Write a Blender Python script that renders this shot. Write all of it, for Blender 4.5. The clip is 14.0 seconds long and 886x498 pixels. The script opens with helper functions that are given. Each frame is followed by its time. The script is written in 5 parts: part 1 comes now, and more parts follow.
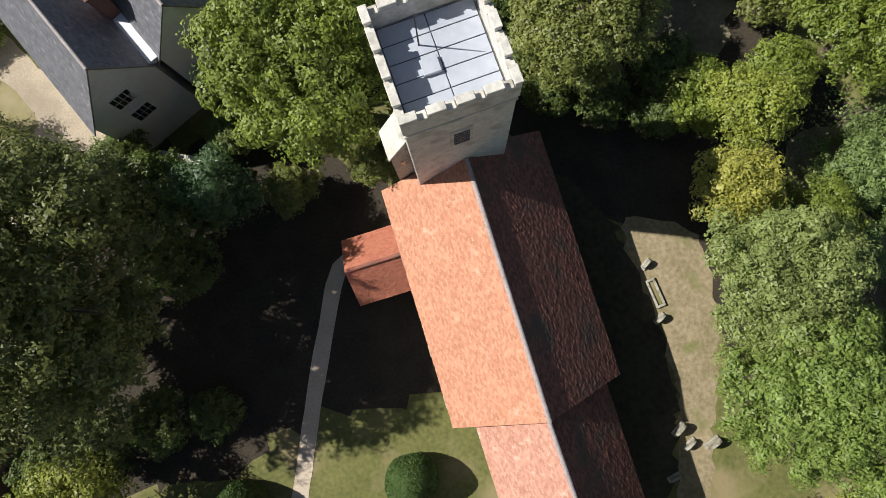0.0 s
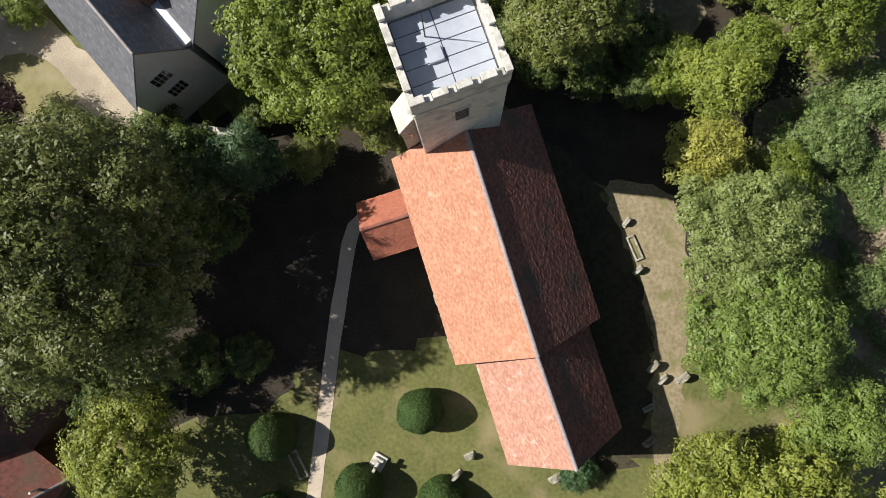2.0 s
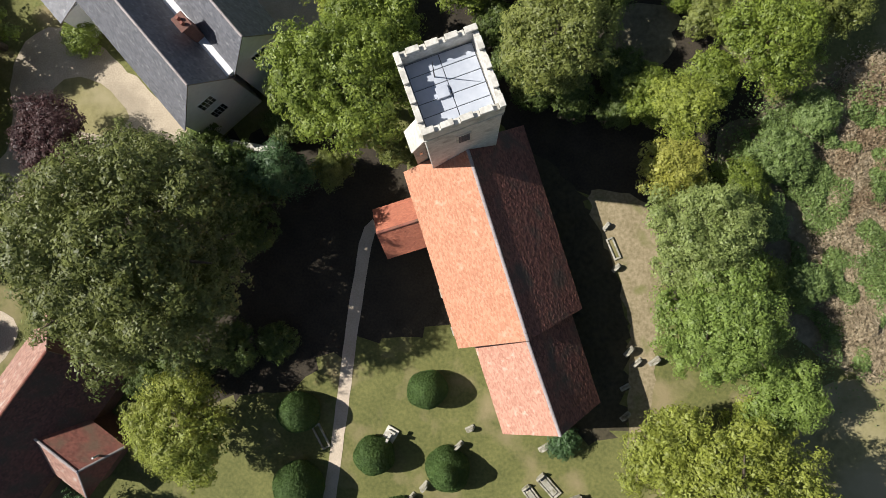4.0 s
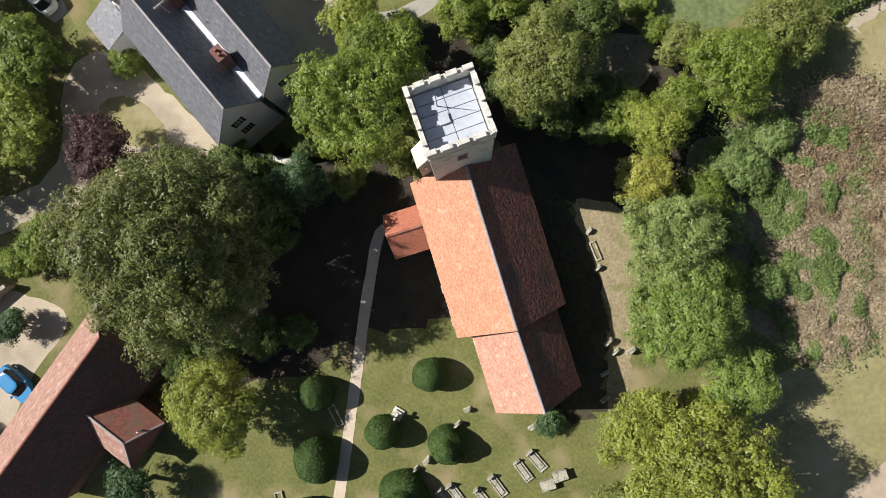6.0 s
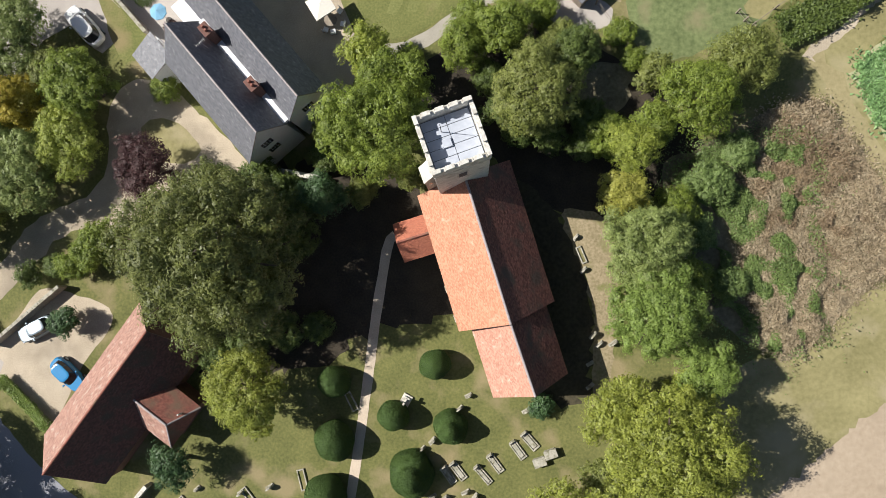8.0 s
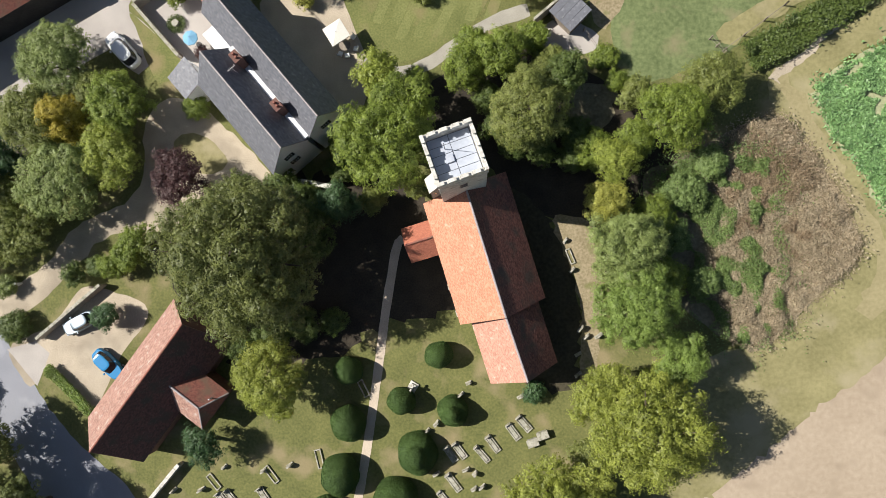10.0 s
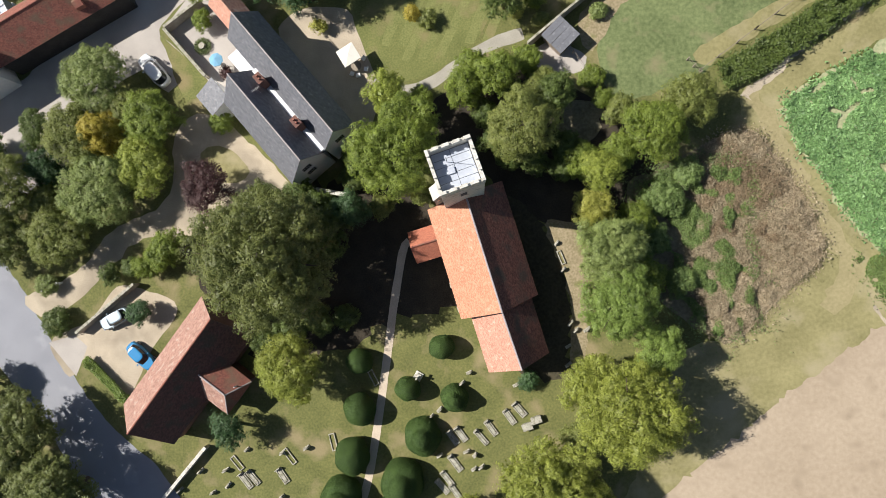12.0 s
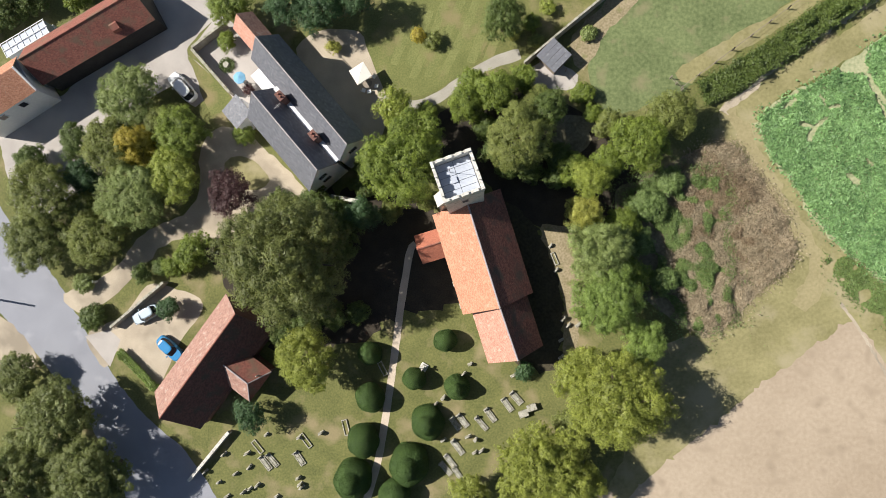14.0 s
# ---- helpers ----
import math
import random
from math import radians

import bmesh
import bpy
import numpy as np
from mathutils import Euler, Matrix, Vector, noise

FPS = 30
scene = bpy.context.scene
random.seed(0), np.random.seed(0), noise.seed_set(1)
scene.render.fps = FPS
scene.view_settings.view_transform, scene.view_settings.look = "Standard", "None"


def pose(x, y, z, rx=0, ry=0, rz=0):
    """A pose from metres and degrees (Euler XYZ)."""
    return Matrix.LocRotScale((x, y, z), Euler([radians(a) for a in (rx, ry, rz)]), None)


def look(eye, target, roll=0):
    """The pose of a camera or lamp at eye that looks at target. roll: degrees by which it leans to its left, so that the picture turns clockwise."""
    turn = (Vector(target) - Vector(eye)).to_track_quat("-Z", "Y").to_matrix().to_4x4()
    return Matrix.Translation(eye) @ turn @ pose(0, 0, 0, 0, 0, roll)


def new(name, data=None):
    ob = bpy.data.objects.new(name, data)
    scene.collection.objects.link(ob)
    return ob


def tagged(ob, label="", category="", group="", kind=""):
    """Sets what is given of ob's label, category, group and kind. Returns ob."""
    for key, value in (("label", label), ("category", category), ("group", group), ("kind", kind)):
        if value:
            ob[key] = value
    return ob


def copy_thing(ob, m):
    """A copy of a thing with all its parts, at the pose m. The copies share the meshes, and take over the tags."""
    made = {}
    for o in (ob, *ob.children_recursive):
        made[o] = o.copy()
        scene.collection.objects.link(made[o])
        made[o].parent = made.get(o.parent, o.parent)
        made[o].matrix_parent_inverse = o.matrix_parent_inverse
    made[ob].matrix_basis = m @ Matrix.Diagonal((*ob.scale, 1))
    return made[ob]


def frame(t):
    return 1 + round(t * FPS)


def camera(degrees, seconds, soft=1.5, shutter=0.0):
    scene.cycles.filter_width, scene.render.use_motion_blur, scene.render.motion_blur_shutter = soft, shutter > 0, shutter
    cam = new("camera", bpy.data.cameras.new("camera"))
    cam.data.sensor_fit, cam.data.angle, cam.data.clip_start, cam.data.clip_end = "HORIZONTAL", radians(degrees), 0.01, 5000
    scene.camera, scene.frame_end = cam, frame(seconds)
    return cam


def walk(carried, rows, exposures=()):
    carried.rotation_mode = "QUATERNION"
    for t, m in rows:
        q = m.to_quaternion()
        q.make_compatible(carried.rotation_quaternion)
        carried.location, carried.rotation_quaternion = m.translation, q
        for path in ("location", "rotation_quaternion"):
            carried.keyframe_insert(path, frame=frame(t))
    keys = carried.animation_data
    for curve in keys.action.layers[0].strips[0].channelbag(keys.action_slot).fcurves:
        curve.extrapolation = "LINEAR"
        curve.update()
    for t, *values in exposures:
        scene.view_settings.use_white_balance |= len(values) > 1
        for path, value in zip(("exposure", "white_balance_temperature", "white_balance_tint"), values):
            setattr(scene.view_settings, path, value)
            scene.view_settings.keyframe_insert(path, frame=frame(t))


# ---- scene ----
cam = camera(68.0, 14.0, soft=0.8)
# seconds, eye (metres), turn about x, y, z (degrees)
ROWS = [
    (0, 0.820, -3.088, 36.177, 4.743, 3.097, 0.148),
    (0.5, 0.793, -3.287, 37.300, 1.246, 3.034, 0.378),
    (1, 0.839, -3.272, 38.127, 1.179, 3.084, 0.512),
    (1.5, 0.907, -3.320, 39.514, 1.154, 3.151, 0.274),
    (2, 0.994, -3.410, 40.657, 1.250, 3.287, -0.164),
    (2.5, 1.073, -3.448, 42.296, 1.272, 3.363, 0.028),
    (3, 1.050, -3.432, 43.779, 1.238, 3.307, -0.070),
    (5.5, 1.391, -3.283, 51.352, 0.900, 3.476, 0.039),
    (6, 1.586, -3.173, 52.799, 0.871, 3.622, 0.215),
    (6.5, 1.602, -3.180, 54.504, 1.021, 3.578, 0.415),
    (7, 1.767, -3.256, 56.357, 1.176, 3.726, -0.027),
    (7.5, 1.831, -3.232, 58.057, 1.188, 3.764, 0.072),
    (8, 1.997, -3.259, 59.563, 1.232, 3.900, 0.121),
    (10.5, 2.460, -3.393, 67.796, 1.451, 4.136, 0.141),
    (11, 2.646, -3.445, 69.320, 1.540, 4.292, -0.057),
    (11.5, 2.722, -3.528, 71.117, 1.595, 4.304, -0.146),
    (12, 2.835, -3.615, 72.847, 1.610, 4.298, 0.054),
    (12.5, 2.980, -3.616, 74.426, 1.598, 4.406, -0.034),
    (13, 3.064, -3.718, 76.180, 1.671, 4.414, 0.097),
    (13.5, 3.179, -3.821, 77.811, 1.743, 4.506, 0.061),
    (14, 3.369, -3.988, 79.541, 1.911, 4.626, 0.154),
]
walk(cam, [(t, pose(x, y, z, rx, ry, rz)) for t, x, y, z, rx, ry, rz in ROWS],
     exposures=[(0.0, 0.3), (3.0, 0.36), (6.5, 0.44), (10.5, 0.49), (14.0, 0.5)])

# ---- light ----
SUN_EL, SUN_AZ = 44.5, -81.0  # degrees; azimuth from +y towards +x
world = bpy.data.worlds.new("world")
scene.world = world
world.use_nodes = True
wn = world.node_tree
sky = wn.nodes.new("ShaderNodeTexSky")
sky.sky_type, sky.sun_disc = "NISHITA", False
sky.sun_elevation, sky.sun_rotation = radians(SUN_EL), radians(SUN_AZ)
wn.links.new(sky.outputs[0], wn.nodes["Background"].inputs[0])
wn.nodes["Background"].inputs[1].default_value = 0.05
sun_data = bpy.data.lights.new("sun", "SUN")
sun_data.energy, sun_data.angle, sun_data.color = 5.0, radians(0.55), (1.0, 0.96, 0.9)
sun = new("sun", sun_data)
a, e = radians(SUN_AZ), radians(SUN_EL)
sun.matrix_world = look((60 * math.sin(a) * math.cos(e), 60 * math.cos(a) * math.cos(e), 60 * math.sin(e)), (0, 0, 0))


# ---- materials ----
def surface(name, dark, light, rough=0.85, fine=8.0, coarse=0.5, bump=0.3, island=0.0, patch=0.5, metal=0.0, third=None, third_scale=0.15, glow_through=0.0, third_at=0.5):
    """Two colours mixed by fine and coarse noise (and by each loose piece), a third in large patches, and a bump."""
    m = bpy.data.materials.new(name)
    m.use_nodes = True
    t = m.node_tree
    n, ln = t.nodes, t.links
    bsdf = n["Principled BSDF"]
    bsdf.inputs["Roughness"].default_value = rough
    bsdf.inputs["Metallic"].default_value = metal
    geo = n.new("ShaderNodeNewGeometry")
    where = geo.outputs["Position"]

    def noise_of(scale, detail=4.0):
        k = n.new("ShaderNodeTexNoise")
        k.inputs["Scale"].default_value, k.inputs["Detail"].default_value = scale, detail
        ln.new(where, k.inputs["Vector"])
        return k.outputs["Fac"]

    def calc(op, a, b):
        k = n.new("ShaderNodeMath")
        k.operation = op
        for i, v in enumerate((a, b)):
            if isinstance(v, (int, float)):
                k.inputs[i].default_value = v
            else:
                ln.new(v, k.inputs[i])
        return k.outputs[0]

    def mixed(f, a, b):
        k = n.new("ShaderNodeMix")
        k.data_type = "RGBA"
        ln.new(f, k.inputs[0])
        for i, v in ((6, a), (7, b)):
            if isinstance(v, tuple):
                k.inputs[i].default_value = (*v, 1)
            else:
                ln.new(v, k.inputs[i])
        return k.outputs[2]

    f1, f2 = noise_of(fine), noise_of(coarse)
    f = calc("ADD", calc("MULTIPLY", f1, 1 - patch), calc("MULTIPLY", f2, patch))
    f = calc("ADD", calc("MULTIPLY", calc("SUBTRACT", f, 0.5), 2.6), 0.5)
    if island:
        f = calc("ADD", calc("MULTIPLY", f, 1 - island), calc("MULTIPLY", geo.outputs["Random Per Island"], island))
    clamp = n.new("ShaderNodeClamp")
    ln.new(f, clamp.inputs[0])
    colour = mixed(clamp.outputs[0], dark, light)
    if third:
        g = calc("MULTIPLY", calc("SUBTRACT", noise_of(third_scale, 6.0), third_at), 6.0)
        c2 = n.new("ShaderNodeClamp")
        ln.new(calc("ADD", g, 0.3), c2.inputs[0])
        colour = mixed(c2.outputs[0], colour, third)
    ln.new(colour, bsdf.inputs["Base Color"])
    if bump:
        b = n.new("ShaderNodeBump")
        b.inputs["Strength"].default_value, b.inputs["Distance"].default_value = bump, 0.05
        ln.new(f1, b.inputs["Height"])
        ln.new(b.outputs[0], bsdf.inputs["Normal"])
    if glow_through:
        tr = n.new("ShaderNodeBsdfTranslucent")
        ln.new(colour, tr.inputs["Color"])
        mx = n.new("ShaderNodeMixShader")
        mx.inputs[0].default_value = glow_through
        ln.new(bsdf.outputs[0], mx.inputs[1])
        ln.new(tr.outputs[0], mx.inputs[2])
        ln.new(mx.outputs[0], n["Material Output"].inputs[0])
    return m


def leafy(name, dark, light, island=0.4):
    dark, light = tuple(c * 1.12 for c in dark), tuple(c * 1.16 for c in light)
    return surface(name, dark, light, rough=0.5, fine=1.9, coarse=0.35, bump=0.0, island=island, patch=0.35, glow_through=0.32)


M = {
    "grass": surface("grass", (0.08, 0.09, 0.024), (0.185, 0.182, 0.058), 0.95, 4.0, 0.45, 0.7, patch=0.4, third=(0.25, 0.205, 0.105), third_scale=0.28, third_at=0.57),
    "lawn": surface("lawn", (0.095, 0.11, 0.028), (0.195, 0.2, 0.065), 0.95, 5, 0.4, 0.6, patch=0.4, third=(0.225, 0.185, 0.085), third_scale=0.25, third_at=0.57),
    "lawn_stripe": surface("lawn_stripe", (0.115, 0.13, 0.036), (0.22, 0.225, 0.078), 0.95, 5, 0.6, 0.6, patch=0.35, third=(0.225, 0.185, 0.085), third_scale=0.25, third_at=0.6),
    "meadow": surface("meadow", (0.07, 0.095, 0.032), (0.19, 0.225, 0.092), 0.95, 2.4, 0.22, 0.9, patch=0.4, third=(0.21, 0.195, 0.1), third_scale=0.35, third_at=0.6),
    "dry_grass": surface("dry_grass", (0.165, 0.15, 0.06), (0.31, 0.275, 0.13), 0.95, 2.5, 0.25, 0.6, patch=0.55, third=(0.33, 0.285, 0.165), third_scale=0.2, third_at=0.56),
    "soil": surface("soil", (0.31, 0.24, 0.165), (0.44, 0.355, 0.26), 0.95, 2.2, 0.09, 0.6, patch=0.55, third=(0.3, 0.235, 0.165), third_scale=0.55, third_at=0.61),
    "gravel": surface("gravel", (0.31, 0.26, 0.19), (0.54, 0.455, 0.345), 0.95, 9, 0.35, 0.5, third=(0.28, 0.235, 0.175), third_scale=0.2, third_at=0.57),
    "gravel_grey": surface("gravel_grey", (0.31, 0.28, 0.255), (0.51, 0.465, 0.42), 0.95, 14, 0.3, 0.4),
    "asphalt": surface("asphalt", (0.215, 0.22, 0.245), (0.3, 0.305, 0.335), 0.85, 10, 0.25, 0.4, third=(0.34, 0.34, 0.365), third_scale=0.35, third_at=0.62),
    "worn_grass": surface("worn_grass", (0.24, 0.205, 0.1), (0.34, 0.29, 0.155), 0.95, 3, 0.4, 0.5, patch=0.4),
    "crop_floor": surface("crop_floor", (0.2, 0.24, 0.11), (0.46, 0.43, 0.27), 0.95, 3, 0.6, 0.5, patch=0.4),
    "path_grit": surface("path_grit", (0.26, 0.24, 0.195), (0.42, 0.39, 0.33), 0.95, 12, 0.5, 0.4),
    "concrete": surface("concrete", (0.44, 0.36, 0.27), (0.62, 0.52, 0.41), 0.9, 9, 0.8, 0.3),
    # Near-black ground colour that deepens the shade under trees and beside the church.
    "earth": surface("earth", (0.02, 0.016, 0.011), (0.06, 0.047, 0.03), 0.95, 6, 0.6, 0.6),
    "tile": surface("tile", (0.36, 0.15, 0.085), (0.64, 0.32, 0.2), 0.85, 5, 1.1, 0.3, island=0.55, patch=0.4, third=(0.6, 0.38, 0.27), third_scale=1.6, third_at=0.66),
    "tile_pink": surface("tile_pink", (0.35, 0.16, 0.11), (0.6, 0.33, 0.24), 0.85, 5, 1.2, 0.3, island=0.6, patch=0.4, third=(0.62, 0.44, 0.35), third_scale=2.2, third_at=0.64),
    # Darker church tile: the shade of the east slopes is in its colour.
    "tile_shaded": surface("tile_shaded", (0.1, 0.042, 0.033), (0.33, 0.135, 0.095), 0.85, 4, 0.6, 0.3, island=0.65, third=(0.12, 0.08, 0.06), third_scale=0.6, third_at=0.55),
    # Darker barn tile for one slope, with that slope's shade in its colour.
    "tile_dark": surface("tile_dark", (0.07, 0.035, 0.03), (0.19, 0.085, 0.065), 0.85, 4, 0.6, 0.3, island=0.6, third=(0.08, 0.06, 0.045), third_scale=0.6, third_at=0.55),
    # Turf colour with the church's shade put into it.
    "shade_turf": surface("shade_turf", (0.03, 0.027, 0.014), (0.085, 0.07, 0.04), 0.95, 3, 0.6, 0.6, patch=0.4),
    "scrub_earth": surface("scrub_earth", (0.1, 0.09, 0.05), (0.27, 0.235, 0.15), 0.95, 3, 0.5, 0.8),
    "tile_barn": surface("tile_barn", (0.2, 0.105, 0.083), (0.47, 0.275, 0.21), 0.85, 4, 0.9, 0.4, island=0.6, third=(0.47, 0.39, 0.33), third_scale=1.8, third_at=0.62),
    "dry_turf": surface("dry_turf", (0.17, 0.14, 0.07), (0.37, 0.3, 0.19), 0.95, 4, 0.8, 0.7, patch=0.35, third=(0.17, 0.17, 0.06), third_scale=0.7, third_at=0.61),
    "tile_old": surface("tile_old", (0.17, 0.06, 0.045), (0.36, 0.135, 0.095), 0.85, 3, 0.6, 0.3, island=0.55, third=(0.2, 0.12, 0.08), third_scale=0.7, third_at=0.55),
    "tile_red": surface("tile_red", (0.34, 0.11, 0.07), (0.52, 0.19, 0.11), 0.85, 3, 0.8, 0.3, island=0.6),
    "slate": surface("slate", (0.085, 0.088, 0.1), (0.185, 0.188, 0.208), 0.6, 4.0, 0.8, 0.25, island=0.5, patch=0.35, third=(0.25, 0.25, 0.262), third_scale=3.0, third_at=0.62),
    "ridge": surface("ridge", (0.26, 0.22, 0.215), (0.44, 0.385, 0.375), 0.85, 6, 1, 0.3),
    "stone": surface("stone", (0.48, 0.46, 0.42), (0.76, 0.74, 0.69), 0.9, 5, 0.9, 0.5, third=(0.37, 0.35, 0.31), third_scale=0.9, third_at=0.58),
    "coping": surface("coping", (0.46, 0.44, 0.385), (0.74, 0.71, 0.64), 0.9, 7, 1.2, 0.4, third=(0.36, 0.34, 0.29), third_scale=1.5, third_at=0.58),
    "flint": surface("flint", (0.2, 0.18, 0.15), (0.55, 0.5, 0.42), 0.9, 9, 1.0, 0.8),
    "lead": surface("lead", (0.37, 0.405, 0.47), (0.49, 0.52, 0.58), 0.6, 3, 0.8, 0.1),
    "seam": surface("seam", (0.06, 0.065, 0.075), (0.13, 0.14, 0.15), 0.6, 5, 1, 0.1),
    "white": surface("white", (0.7, 0.7, 0.7), (0.83, 0.83, 0.82), 0.8, 3, 0.5, 0.1),
    "brick": surface("brick", (0.1, 0.05, 0.04), (0.22, 0.11, 0.085), 0.9, 9, 1, 0.5),
    # Farm wall colour with the shade below the eaves put into it.
    "shade_wall": surface("shade_wall", (0.012, 0.012, 0.014), (0.04, 0.038, 0.038), 0.8, 5, 1, 0.4),
    "glass": surface("glass", (0.012, 0.015, 0.018), (0.03, 0.034, 0.04), 0.1, 2, 0.5, 0.0),
    "bark": surface("bark", (0.06, 0.045, 0.03), (0.15, 0.115, 0.08), 0.95, 6, 1, 0.7),
    "wood": surface("wood", (0.16, 0.13, 0.1), (0.34, 0.29, 0.23), 0.9, 6, 1, 0.4),
    "iron": surface("iron", (0.03, 0.03, 0.03), (0.08, 0.07, 0.06), 0.6, 5, 1, 0.1),
    "gravestone": surface("gravestone", (0.22, 0.21, 0.165), (0.5, 0.47, 0.39), 0.9, 7, 2, 0.5, third=(0.17, 0.16, 0.1), third_scale=2.5, third_at=0.56),
    "yew": surface("yew", (0.022, 0.05, 0.011), (0.105, 0.18, 0.034), 0.7, 9, 0.7, 0.8, island=0.5, glow_through=0.1),
    "leaf_green": leafy("leaf_green", (0.04, 0.068, 0.008), (0.29, 0.36, 0.055)),
    "leaf_dark": leafy("leaf_dark", (0.032, 0.053, 0.011), (0.165, 0.22, 0.05)),
    "leaf_oak": leafy("leaf_oak", (0.06, 0.078, 0.016), (0.29, 0.32, 0.08)),
    "leaf_holm": leafy("leaf_holm", (0.042, 0.056, 0.013), (0.215, 0.238, 0.062)),
    "leaf_autumn": leafy("leaf_autumn", (0.085, 0.102, 0.015), (0.385, 0.425, 0.075)),
    "leaf_mix": leafy("leaf_mix", (0.05, 0.068, 0.015), (0.25, 0.28, 0.08)),
    "leaf_yellow": leafy("leaf_yellow", (0.17, 0.175, 0.025), (0.47, 0.46, 0.1)),
    "leaf_lime": leafy("leaf_lime", (0.075, 0.105, 0.012), (0.41, 0.46, 0.08)),
    "leaf_fresh": leafy("leaf_fresh", (0.055, 0.09, 0.015), (0.3, 0.4, 0.09)),
    "leaf_fir": leafy("leaf_fir", (0.02, 0.048, 0.016), (0.1, 0.18, 0.065)),
    "leaf_grey": leafy("leaf_grey", (0.085, 0.11, 0.027), (0.34, 0.41, 0.13)),
    "leaf_copper": leafy("leaf_copper", (0.03, 0.014, 0.016), (0.11, 0.05, 0.045)),
    "leaf_gold": leafy("leaf_gold", (0.24, 0.19, 0.02), (0.5, 0.42, 0.06)),
    "bramble": leafy("bramble", (0.17, 0.13, 0.075), (0.5, 0.41, 0.275)),
    "bramble_rust": leafy("bramble_rust", (0.14, 0.095, 0.055), (0.38, 0.29, 0.18)),
    "bramble_green": leafy("bramble_green", (0.05, 0.085, 0.02), (0.26, 0.35, 0.11)),
    "crop": leafy("crop", (0.036, 0.1, 0.028), (0.33, 0.52, 0.2)),
}


def paint(name, colour, rough=0.25, metal=0.0):
    return surface(name, tuple(c * 0.92 for c in colour), colour, rough, 5, 1, 0.0, metal=metal)


M["car_white"], M["car_blue"], M["car_silver"] = paint("car_white", (0.8, 0.8, 0.8)), paint("car_blue", (0.03, 0.22, 0.46)), paint("car_silver", (0.24, 0.29, 0.33), 0.4, 0.4)
M["rubber"], M["blue_cloth"], M["cream_cloth"] = paint("rubber", (0.02, 0.02, 0.02), 0.8), paint("blue_cloth", (0.2, 0.42, 0.6), 0.9), paint("cream_cloth", (0.8, 0.77, 0.68), 0.9)


# ---- building blocks ----
def part(name, bm, material, parent, label="", smooth=False):
    """One mesh object under a thing or a part; bm is a bmesh or (vertices, faces)."""
    me = bpy.data.meshes.new(name)
    if isinstance(bm, tuple):
        v, f = bm
        me.from_pydata([tuple(p) for p in v], [], [tuple(q) for q in f])
    else:
        bm.to_mesh(me)
        bm.free()
    if smooth:
        me.shade_smooth()
    me.materials.append(M[material])
    ob = new(name, me)
    ob.parent = parent
    if label:
        tagged(ob, label)
    return ob


def thing(name, m, label, category, group="", kind=""):
    ob = new(name)
    ob.matrix_world = m
    ob.empty_display_size = 0.2
    return tagged(ob, label, category, group, kind)


def box(bm, x0, x1, y0, y1, z0, z1, bevel=0.0, m=None):
    g = bmesh.ops.create_cube(bm, size=1, matrix=Matrix.LocRotScale(((x0 + x1) / 2, (y0 + y1) / 2, (z0 + z1) / 2), None, (x1 - x0, y1 - y0, z1 - z0)))
    vs = g["verts"]
    if bevel:
        r = bmesh.ops.bevel(bm, geom=list({e for v in vs for e in v.link_edges}), offset=bevel, segments=1, affect="EDGES")
        vs = list(set(r["verts"]) | {v for v in vs if v.is_valid})
    if m is not None:
        bmesh.ops.transform(bm, matrix=m, verts=vs)
    return bm


def boxed(x0, x1, y0, y1, z0, z1, bevel=0.0, m=None):
    return box(bmesh.new(), x0, x1, y0, y1, z0, z1, bevel, m)


def tube(bm, p, q, r0, r1, sides=7):
    p, q = Vector(p), Vector(q)
    d = q - p
    bmesh.ops.create_cone(bm, cap_ends=True, segments=sides, radius1=r0, radius2=r1, depth=d.length,
                          matrix=Matrix.Translation((p + q) / 2) @ d.to_track_quat("Z", "Y").to_matrix().to_4x4())
    return bm


def gabled(x0, x1, y0, y1, ze0, ze1, xr, zr, zb=0.0):
    """Walls of a gabled block whose ridge runs along y at xr."""
    prof = [(x0, zb), (x1, zb), (x1, ze1), (xr, zr), (x0, ze0)]
    v = [(x, y, z) for y in (y0, y1) for x, z in prof]
    f = [(0, 1, 2, 3, 4), (9, 8, 7, 6, 5)] + [(i, i + 5, (i + 1) % 5 + 5, (i + 1) % 5) for i in range(5)]
    return v, f


